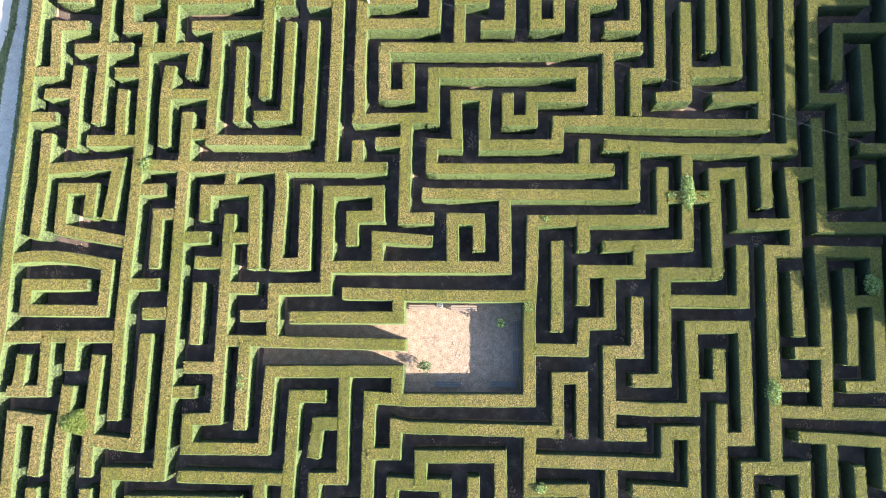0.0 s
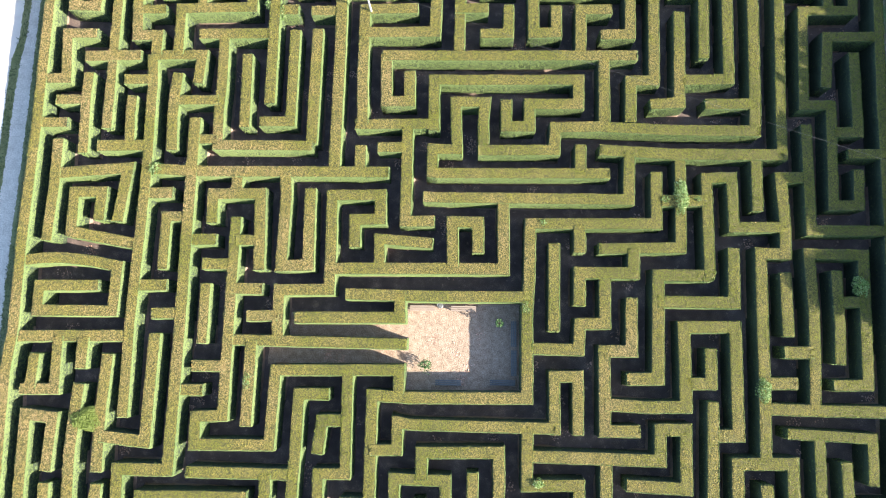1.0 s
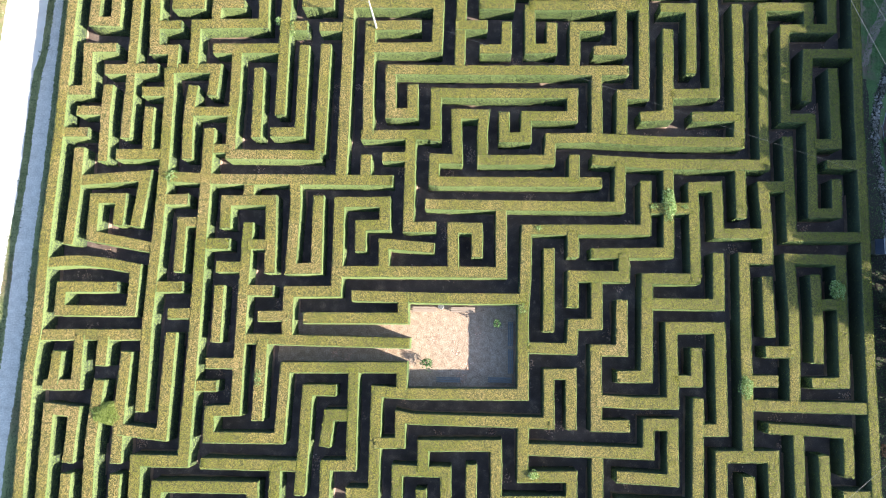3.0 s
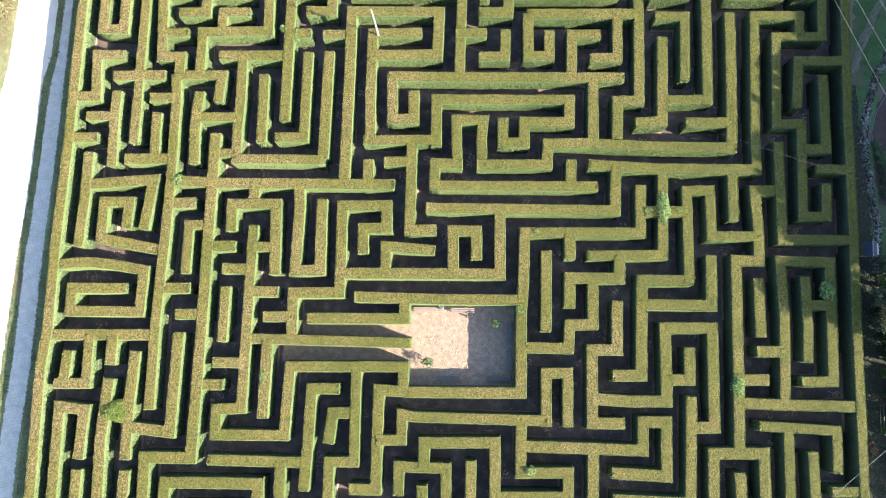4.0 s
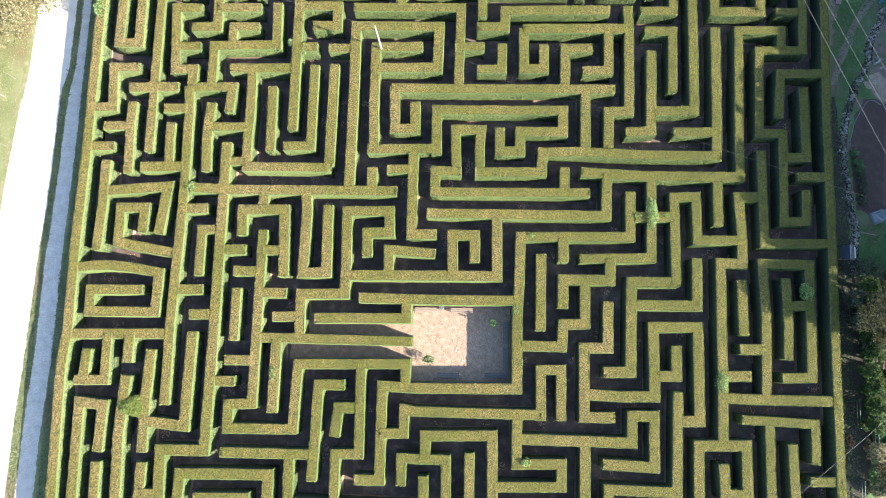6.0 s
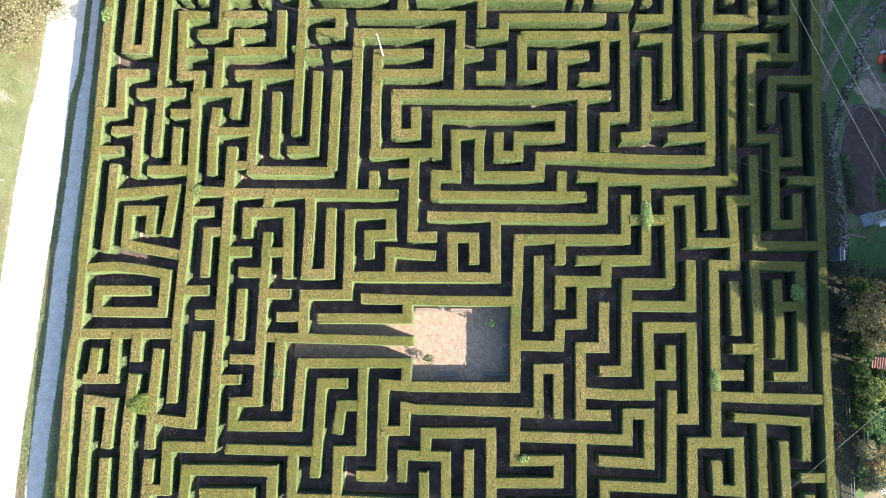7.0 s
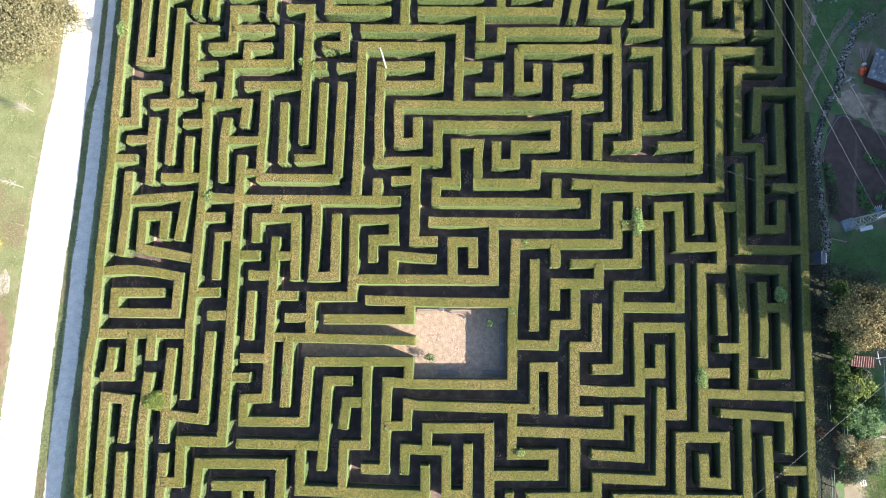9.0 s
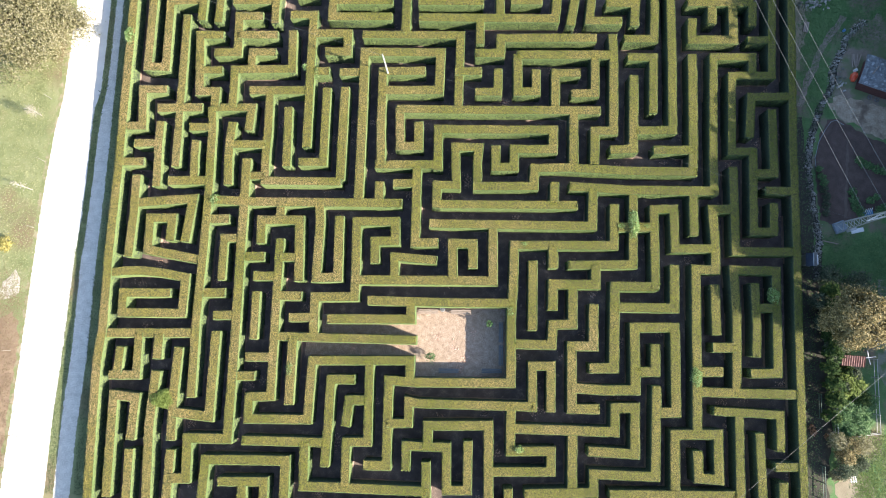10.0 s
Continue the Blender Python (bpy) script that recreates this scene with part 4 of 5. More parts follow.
BLUE_PLASTIC = surface("blue_plastic", ((0.3, (0.10, 0.28, 0.50)), (0.7, (0.16, 0.38, 0.62))), 3.0, 10.0, 0.4, 0.1, 0.003)
RUBBER = surface("black_rubber", ((0.3, (0.09, 0.09, 0.09)), (0.7, (0.24, 0.24, 0.235))), 5.0, 20.0, 0.8, 0.2, 0.004)
GREEN_PAINT = surface("green_paint", ((0.3, (0.06, 0.11, 0.08)), (0.7, (0.10, 0.16, 0.12))), 3.0, 10.0, 0.6, 0.1, 0.003)
LANE = surface("dull_lane_gravel", ((0.3, (0.15, 0.16, 0.12)), (0.7, (0.29, 0.29, 0.22))), 1.0, 9.0, 0.95, 0.4, 0.015, 0.5, stains=((0.12, 0.18, 0.07), 0.9, 0.52))
WHITE_PAINT = surface("white_paint", ((0.3, (0.70, 0.71, 0.72)), (0.7, (0.82, 0.82, 0.82))), 2.0, 10.0, 0.5, 0.1, 0.003)

patch_of_ground("garden_lawn", [(31.0, 60), (31.2, -40), (44, -40), (44, 60)], 0.004, LAWN, "rough green garden lawn with worn patches", 0.1, 1.5, "lawn", 11)
patch_of_ground("shaded_strip", [(31.1, 22), (31.3, -21), (33.6, -21), (33.3, -12), (33.9, -7), (33.3, 2), (32.9, 8), (32.3, 16), (32.0, 22)], 0.009, SHADE_DARK_GROUND, "leaf-littered strip beside the maze with shade in its dark colour", 0.15, 0.6, "path", 12)
patch_of_ground("dirt_track", [(36.0, 32.4), (34.6, 30.3), (33.7, 28.8), (32.8, 26.8), (32.1, 25.2), (31.5, 23.0), (32.1, 23.0), (32.8, 25.2), (33.5, 26.7), (34.3, 28.7), (35.2, 30.2), (36.6, 32.2)], 0.010, surface("track_earth", ((0.3, (0.19, 0.15, 0.12)), (0.7, (0.36, 0.30, 0.25))), 1.5, 16.0, 1.0, 0.6, 0.03, 0.5), "narrow worn brown dirt track across the lawn", 0.12, 0.4, "track", 13)
patch_of_ground("vegetable_plot", [(34.44, 21.75), (33.58, 20.22), (33.02, 17.42), (33.4, 11.9), (34.4, 11.6), (36.4, 12.0), (40.5, 13.2), (40.8, 19.3), (38.1, 20.1), (36.56, 21.3), (35.5, 21.8)], 0.012, EARTH, "dark bare earth vegetable plot", 0.12, 0.3, "garden bed", 14)
patch_of_ground("yard", [(34.6, 23.3), (35.3, 24.3), (36.3, 24.0), (37.7, 23.6), (39.8, 23.3), (42.5, 23.0), (42.5, 19.6), (39.9, 20.0), (38.2, 20.5), (36.8, 21.4), (35.5, 22.0)], 0.009, CONCRETE, "worn grey and brown concrete yard", 0.22, 0.35, "yard", 15)
patch_of_ground("trodden_earth", [(34.3, 24.0), (35.3, 26.8), (36.4, 29.3), (37.3, 31.5), (39.5, 32.5), (44, 31.5), (44, 21), (36.2, 21.6), (35.0, 22.4)], 0.0065, surface("trodden_brown_earth", ((0.3, (0.17, 0.135, 0.105)), (0.7, (0.32, 0.26, 0.21))), 1.1, 16.0, 1.0, 0.6, 0.03, 0.5, stains=((0.14, 0.18, 0.085), 0.5, 0.5)), "trodden brown earth with thin grass round the shed", 0.3, 0.5, "ground", 22)
patch_of_ground("lane", [(38.5, 6.5), (38.2, -2), (38.7, -3.2), (42, -3.4), (42, 6.5)], 0.010, LANE, "dull grey gravel lane beside the garden", 0.06, 0.8, "lane", 16)
patch_of_ground("dry_ground", [(34.2, -11.4), (35.3, -11.2), (37.3, -11.6), (38.0, -16), (33.9, -16)], 0.013, DRY, "dry pale trodden ground", 0.3, 0.4, "ground", 17)


patch_of_ground("furrow", [(36.1, 19.9), (35.95, 17.0), (35.6, 12.2), (35.9, 12.2), (36.2, 17.0), (36.35, 19.9)], 0.0165, surface("dry_furrow_earth", ((0.3, (0.085, 0.065, 0.055)), (0.7, (0.185, 0.14, 0.115))), 1.5, 16.0, 1.0, 0.6, 0.03, 0.5), "trodden paler furrow between the garden beds", 0.07, 0.4, "path", 24)
patch_of_ground("bare_strip", [(31.3, 34), (31.3, 26.5), (31.8, 26.8), (32.2, 29.0), (32.7, 31.0), (32.5, 33.6)], 0.0085, DRY, "bare dry brown strip beside the outer hedge", 0.2, 0.4, "ground", 25)


def garden_hose(pts):
    bm = bmesh.new()
    tube(bm, pts, 0.017, 0.017, 6)
    tagged(part("garden_hose", bm, PALE_BLUE), "pale blue garden hose lying round the plot's edge", "hose")


garden_hose([(35.9, 21.3, 0.04), (35.2, 21.75, 0.04), (34.7, 21.6, 0.04), (34.1, 20.7, 0.04), (33.5, 19.6, 0.04), (33.3, 18.8, 0.04), (33.08, 17.95, 0.04), (33.15, 17.1, 0.04)])


def plank_on_blocks(x, y, turn):
    base = thing("plank_ramp", x, y, 0.0085, turn)
    tagged(base, "short brown plank ramp lying on two dark blocks", "plank ramp")
    for dx in (-0.16, 0.0, 0.16):
        bm = bmesh.new()
        box(bm, dx - 0.07, -0.55, 0.1, dx + 0.07, 0.55, 0.14, 0.006)
        part("plank", bm, PALE_WOOD, base)
    for dy in (-0.35, 0.35):
        bm = bmesh.new()
        box(bm, -0.25, dy - 0.06, 0, 0.25, dy + 0.06, 0.1, 0.006)
        part("block", bm, BARK, base, "dark wooden block")


plank_on_blocks(32.6, 31.1, -12)


def rubble_wall():
    """A tumbled dry stone wall: separate stones along a bent line."""
    rng = np.random.default_rng(31)
    base = thing("rubble_wall", 0, 0)
    tagged(base, "tumbled low dry stone wall of pale grey rubble", "stone wall")
    line = [(38.3, 31.9), (36.4, 30.1), (36.2, 29.1), (35.6, 28.15), (35.05, 26.8), (34.95, 25.5), (34.6, 24.5), (33.85, 23.2), (33.1, 21.1), (32.6, 19.2), (32.35, 17.4), (32.55, 15.5), (32.7, 13.7), (32.9, 12.0), (33.2, 10.1), (33.05, 8.5), (33.0, 6.2)]
    # dark sheet stands in for the shade in gaps between stones
    patch_of_ground("wall_footing", [(x - 0.34, y) for x, y in line] + [(x + 0.34, y) for x, y in line[::-1]], 0.0145, SHADE_DARK_GROUND, "soil and weeds under the stone wall, shaded gaps in their colour", 0.1, 0.3, "ground", 26)
    shapes = []
    for i in range(8):
        bm = bmesh.new()
        bmesh.ops.create_icosphere(bm, subdivisions=1, radius=1)
        for v in bm.verts:
            v.co *= 1 + 0.35 * noise.noise(v.co * 1.7 + Vector((i * 7, 0, 0)))
        me = bpy.data.meshes.new("stone")
        bm.to_mesh(me)
        bm.free()
        me.materials.append(RUBBLE)
        shapes.append(me)
    lengths = [math.dist(a, b) for a, b in zip(line, line[1:])]
    total = sum(lengths)
    for i in range(290):
        s = rng.uniform(0, total)
        k = 0
        while s > lengths[k]:
            s -= lengths[k]
            k += 1
        a, b = Vector(line[k]), Vector(line[k + 1])
        c = a.lerp(b, s / lengths[k])
        n = Vector((a.y - b.y, b.x - a.x)).normalized()
        w = rng.normal(0, 0.15)
        r = rng.uniform(0.05, 0.12)
        ob = new("stone", shapes[i % 8])
        ob.matrix_basis = pose(c.x + n.x * w, c.y + n.y * w, r * 0.5 + max(0, 0.3 - abs(w)) * rng.uniform(0, 1.2), *rng.uniform(0, 360, 3)) @ Matrix.Diagonal((r * 1.25, r, r * 0.75, 1))
        ob.parent = base

    spots = []
    for i in range(1900):
        s = rng.uniform(0, total)
        k = 0
        while s > lengths[k]:
            s -= lengths[k]
            k += 1
        a, b = Vector(line[k]), Vector(line[k + 1])
        c = a.lerp(b, s / lengths[k])
        n = Vector((a.y - b.y, b.x - a.x)).normalized()
        w = rng.normal(0, 0.2)
        spots.append((c.x + n.x * w, c.y + n.y * w, 0.03 + max(0, 0.2 - abs(w)) * rng.uniform(0, 1)))
    corners = np.array([(1, 0, 0), (0, 1, 0), (-1, 0, 0), (0, -1, 0), (0.3, 0.2, 0.8), (-0.3, 0.2, 0.8), (-0.3, -0.3, 0.8), (0.3, -0.3, 0.8)])
    faces = np.array([(4, 5, 6, 7), (0, 1, 5, 4), (1, 2, 6, 5), (2, 3, 7, 6), (3, 0, 4, 7)])
    v = np.vstack([np.array(s) + corners * rng.uniform(0.02, 0.07) + rng.normal(0, 0.008, (8, 3)) for s in spots])
    q = np.vstack([faces + 8 * i for i in range(len(spots))])
    tagged(part("rubble_fill", quads_mesh("rubble_fill", v, q), RUBBLE, base, "loose small broken stone"), kind="stuff")


rubble_wall()


def rubble_heap(x, y, rx, ry, count, seed):
    rng = np.random.default_rng(seed)
    base = thing("rubble_heap", x, y)
    tagged(base, "scattered heap of pale broken stone and mortar", "rubble")
    for i in range(count):
        bm = bmesh.new()
        bmesh.ops.create_icosphere(bm, subdivisions=1, radius=1)
        for v in bm.verts:
            v.co *= 1 + 0.4 * noise.noise(v.co * 1.5 + Vector((i * 3, seed, 0)))
        r = rng.uniform(0.06, 0.2)
        ob = part("stone", bm, RUBBLE, base)
        ob.matrix_basis = pose(rng.normal(0, rx), rng.normal(0, ry), r * 0.4, *rng.uniform(0, 360, 3)) @ Matrix.Diagonal((r * 1.3, r, r * 0.7, 1))


rubble_heap(33.2, 33.6, 1.0, 0.35, 45, 41)
rubble_heap(35.6, 25.7, 0.5, 0.6, 26, 42)


def tool_shed():
    base = thing("tool_shed", 39.35, 25.7, 0, -19)
    tagged(base, "low red-brown board shed roofed with grey-blue tarpaulin", "shed")
    for x0, y0, x1, y1 in ((-1.9, -1.45, 2.6, -1.38), (-1.9, 1.38, 2.6, 1.45), (-1.9, -1.38, -1.83, 1.38), (2.53, -1.38, 2.6, 1.38)):
        bm = bmesh.new()
        box(bm, x0, y0, 0, x1, y1, 1.2, 0.01)
        part("wall", bm, REDWALL, base)
    bm = bmesh.new()
    bmesh.ops.create_grid(bm, x_segments=26, y_segments=18, size=1, matrix=Matrix.Translation((0.25, 0.12, 1.22)) @ Matrix.Diagonal((2.5, 1.55, 1, 1)))
    for v in bm.verts:
        v.co.z += 0.10 * noise.noise(v.co * 1.6) + 0.05 * noise.noise(v.co * 4) + 0.25 * (1 - abs(v.co.y) / 1.6)
    bmesh.ops.solidify(bm, geom=bm.faces[:], thickness=0.03)
    part("roof_sheet", bm, TARP, base, "rumpled grey-blue tarpaulin")
    for i, (x0, y0, a) in enumerate(((-1.2, 0.2, 70), (0.6, 0.9, 10), (1.2, 1.1, -5), (0.2, 1.2, 20))):
        bm = bmesh.new()
        bmesh.ops.create_cube(bm, size=1, matrix=pose(x0, y0, 1.5 + 0.05 * i, 0, 4, a) @ Matrix.Diagonal((1.1, 0.07, 0.05, 1)))
        part("weight_batten", bm, PALE_WOOD, base, "pale batten holding the sheet down")


tool_shed()


def timber_stack():
    rng = random.Random(5)
    for i in range(6):
        bm = bmesh.new()
        box(bm, -0.05, -0.65, 0, 0.05, 0.65, 0.06, 0.005)
        ob = part("timber_post", bm, PALE_WOOD)
        ob.matrix_basis = pose(36.95 + i * 0.13, 27.75 + rng.uniform(-0.1, 0.1), 0.01 + 0.065 * (i % 2), 0, 0, rng.uniform(-22, 10))
        tagged(ob, "pale sawn timber post lying on a pile", "timber", "timber pile by the shed")


timber_stack()


def tyre(x, y, a):
    bm = bmesh.new()
    ring = [(0.17 * math.cos(t), 0.17 * math.sin(t), 0.07) for t in np.linspace(0, 2 * math.pi, 21)]
    tube(bm, ring, 0.065, 0.065, 8)
    ob = part("old_tyre", bm, RUBBER)
    ob.matrix_basis = pose(x, y, 0.01, a, 0, 0)
    tagged(ob, "old dust-grey car tyre lying in the yard", "tyre", "tyres in the yard")


tyre(38.45, 24.1, 0)
tyre(39.1, 23.85, 0)


def tub(name, x, y, r, h, material, label, category):
    base = thing(name, x, y, 0.0)
    tagged(base, label, category)
    bm = bmesh.new()
    seg, rings = 18, []
    for rr, z in ((r * 0.8, 0), (r, h), (r * 0.93, h), (r * 0.74, 0.03)):
        rings.append([bm.verts.new((rr * math.cos(2 * math.pi * j / seg), rr * math.sin(2 * math.pi * j / seg), z)) for j in range(seg)])
    for a, b in zip(rings, rings[1:]):
        for j in range(seg):
            bm.faces.new((a[j], a[(j + 1) % seg], b[(j + 1) % seg], b[j]))
    bm.faces.new(rings[0][::-1])
    bm.faces.new(rings[-1])
    part("bucket", bm, material, base)
    bm = bmesh.new()
    tube(bm, [(r * math.cos(t), 0, h + r * 0.8 * math.sin(t)) for t in np.linspace(0, math.pi, 9)], 0.008, 0.008, 5)
    part("handle", bm, STEEL, base, "thin wire handle")


tub("blue_bucket", 36.2, 30.79, 0.14, 0.28, BLUE_PLASTIC, "blue plastic bucket on the grass", "bucket")


def red_cover():
    bm = bmesh.new()
    bmesh.ops.create_icosphere(bm, subdivisions=3, radius=1)
    for v in bm.verts:
        v.co *= 1 + 0.25 * noise.noise(v.co * 2.0)
        v.co = Vector((v.co.x * 0.32, v.co.y * 0.5, max(v.co.z * 0.35, -0.12) + 0.12))
    ob = part("garden_tractor_cover", bm, RED_PLASTIC)
    ob.matrix_basis = pose(37.0, 26.1, 0.0, 0, 0, -20)
    tagged(ob, "crumpled bright red plastic cover beside the shed", "cover")
    bm = bmesh.new()
    box(bm, -0.16, -0.13, 0, 0.16, 0.13, 0.34, 0.03)
    ob = part("plastic_canister", bm, WHITE_PAINT)
    ob.matrix_basis = pose(37.15, 26.75, 0, 0, 0, 25)
    tagged(ob, "white plastic canister beside the red cover", "canister")


red_cover()


def gable_hut(x, y):
    """A small hut: board body, two roof slopes that meet at a ridge, a white door edge."""
    base = thing("meter_hut", x, y)
    tagged(base, "small hut with blue and grey roof slopes beside the maze", "hut")
    bm = bmesh.new()
    box(bm, -0.42, -0.5, 0, 0.38, 0.5, 1.3, 0.015)
    part("body", bm, STEEL, base)
    for name, x0, z0, x1, z1, m, label in (("roof_slope", -0.52, 1.26, 0.02, 1.56, BLUE_ROOF, "dark blue roof slope"), ("roof_slope", 0.02, 1.56, 0.44, 1.40, STEEL, "grey metal roof slope")):
        bm = bmesh.new()
        v = [bm.verts.new(p) for p in ((x0, -0.6, z0), (x1, -0.6, z1), (x1, 0.6, z1), (x0, 0.6, z0))]
        bm.faces.new(v)
        bmesh.ops.solidify(bm, geom=bm.faces[:], thickness=0.035)
        part(name, bm, m, base, label)
    bm = bmesh.new()
    tube(bm, [(0.02, -0.61, 1.57), (0.02, 0.61, 1.57)], 0.03, 0.03, 6)
    part("ridge_cap", bm, STEEL, base)
    bm = bmesh.new()
    box(bm, 0.45, -0.46, 0.05, 0.53, 0.46, 1.42, 0.008)
    part("door", bm, WHITE_PAINT, base, "white door leaf")
    bm = bmesh.new()
    box(bm, 0.532, 0.3, 0.8, 0.56, 0.36, 0.92, 0.004)
    part("handle", bm, STEEL, base)


gable_hut(31.85, 8.0)


def corrugated(name, x, y, z, w, d, turn, slope, material, label, post=True):
    """A lean-to roof of corrugated sheet on posts, over a board wall."""
    base = thing(name, x, y, 0, turn)
    tagged(base, label, "lean-to")
    bm = bmesh.new()
    cols, rows, v = int(w / 0.035), 4, []
    for i in range(cols + 1):
        for j in range(rows + 1):
            v.append(bm.verts.new((-w / 2 + w * i / cols, -d / 2 + d * j / rows, z + slope * j / rows + 0.035 * math.sin(i * 0.035 / 0.20 * 2 * math.pi))))
    for i in range(cols):
        for j in range(rows):
            bm.faces.new((v[i * (rows + 1) + j], v[(i + 1) * (rows + 1) + j], v[(i + 1) * (rows + 1) + j + 1], v[i * (rows + 1) + j + 1]))
    bmesh.ops.solidify(bm, geom=bm.faces[:], thickness=0.012)
    part("roof", bm, material, base)
    bm = bmesh.new()
    box(bm, -w / 2 + 0.05, d / 2 - 0.12, 0, w / 2 - 0.05, d / 2 - 0.06, z + slope - 0.08, 0.01)
    part("back_wall", bm, GREY_WOOD, base, "grey board wall")
    for sx in (-1, 1):
        bm = bmesh.new()
        box(bm, sx * (w / 2 - 0.12) - 0.05, -d / 2 + 0.05, 0, sx * (w / 2 - 0.12) + 0.05, -d / 2 + 0.15, z - 0.06, 0.008)
        part("post", bm, GREY_WOOD, base)
    return base


corrugated("red_lean_to", 34.9, -1.1, 1.9, 2.05, 0.95, -3, 0.16, RED_ROOF, "small lean-to under a red corrugated roof")
corrugated("grey_lean_to", 36.95, 1.3, 1.95, 0.5, 1.9, 2, 0.1, STEEL, "narrow lean-to under a grey metal sheet")


def drying_rack(x, y):
    base = thing("rotary_clothes_line", x, y)
    tagged(base, "white four-armed rotary clothes line on a post", "clothes line")
    bm = bmesh.new()
    tube(bm, [(0, 0, 0), (0, 0, 1.7)], 0.025, 0.025, 8)
    part("post", bm, WHITE_PAINT, base)
    for i in range(4):
        a = radians(10 + 90 * i)
        bm = bmesh.new()
        tube(bm, [(0, 0, 1.68), (0.62 * math.cos(a), 0.62 * math.sin(a), 1.74)], 0.035, 0.035, 6)
        part("arm", bm, WHITE_PAINT, base)


drying_rack(36.4, -0.75)


BLEACHED = surface("bleached_rail", ((0.3, (0.40, 0.39, 0.36)), (0.7, (0.58, 0.57, 0.54))), 2.0, 18.0, 0.8, 0.3, 0.004, 0.4)


def rail_fence(pts, tall, label, wood):
    base = thing("rail_fence", 0, 0)
    tagged(base, label, "fence")
    for a, b in zip(pts, pts[1:]):
        a, b = Vector((*a, 0)), Vector((*b, 0))
        k = max(1, round((b - a).length / 1.6))
        for i in range(k + 1):
            p = a.lerp(b, i / k)
            bm = bmesh.new()
            tube(bm, [p, p + Vector((0, 0, tall))], 0.045, 0.04, 7)
            part("post", bm, wood, base)
        for z in (tall * 0.45, tall * 0.92):
            bm = bmesh.new()
            tube(bm, [a + Vector((0, 0, z)), a.lerp(b, 0.5) + Vector((0, 0, z - 0.02)), b + Vector((0, 0, z))], 0.03, 0.03, 6)
            part("rail", bm, wood, base)


rail_fence([(37.55, -0.9), (37.6, -7.5), (35.6, -7.8)], 1.1, "pale bleached post and rail garden fence", BLEACHED)
rail_fence([(33.85, -3.9), (33.9, -7.6)], 1.0, "pale bleached post and rail garden fence", BLEACHED)
rail_fence([(33.5, 9.95), (34.8, 9.7)], 0.35, "low pale wooden edging rail on the lawn", PALE_WOOD)
rail_fence([(32.55, -4.2), (32.55, -6.4)], 0.9, "thin green rail fence beside the shaded strip", GREEN_PAINT)
rail_fence([(32.68, -10.6), (32.68, -13.5)], 0.9, "thin green rail fence beside the shaded strip", GREEN_PAINT)


def trestle(x, y):
    base = thing("white_trestle", x, y, 0.013, 8)
    tagged(base, "small white folding trestle on dry ground", "trestle")
    for dx in (-0.22, 0.0, 0.2):
        bm = bmesh.new()
        box(bm, dx - 0.04, -0.3, 0.5, dx + 0.04, 0.25, 0.55, 0.005)
        part("slat", bm, WHITE_PAINT, base)
    for dy in (-0.22, 0.18):
        bm = bmesh.new()
        box(bm, -0.28, dy - 0.02, 0.45, 0.28, dy + 0.02, 0.498, 0.003)
        for dx in (-0.25, 0.21):
            box(bm, dx, dy - 0.015, 0, dx + 0.03, dy + 0.015, 0.45, 0.003)
        part("leg_frame", bm, WHITE_PAINT, base)


trestle(35.3, -11.6)


def stake_crate(x, y, turn):
    base = thing("stake_crate", x, y, 0.012, turn)
    tagged(base, "blue plastic crate with white stakes on the plot", "crate")
    for x0, y0, x1, y1 in ((-0.4, -0.25, 0.4, -0.22), (-0.4, 0.22, 0.4, 0.25), (-0.4, -0.22, -0.37, 0.22), (0.37, -0.22, 0.4, 0.22)):
        bm = bmesh.new()
        box(bm, x0, y0, 0, x1, y1, 0.3, 0.006)
        part("side", bm, BLUE_PLASTIC, base)
    bm = bmesh.new()
    box(bm, -0.37, -0.22, 0.01, 0.37, 0.22, 0.04, 0.004)
    part("bottom", bm, BLUE_PLASTIC, base)
    for k in range(4):
        bm = bmesh.new()
        tube(bm, [(-0.27 + 0.18 * k, -0.1, 0.04), (-0.33 + 0.2 * k, 0.35, 0.62)], 0.028, 0.028, 6)
        part("stake", bm, WHITE_PAINT, base, "white painted stake")


stake_crate(37.75, 12.75, 12)


def white_board(x, y):
    bm = bmesh.new()
    box(bm, -0.6, -0.2, 0, 0.6, 0.2, 0.05, 0.01)
    ob = part("white_board", bm, WHITE_PAINT)
    ob.matrix_basis = pose(x, y, 0.006, 0, 0, 14)
    tagged(ob, "white painted board lying on the lawn", "board")


white_board(36.8, 11.05)


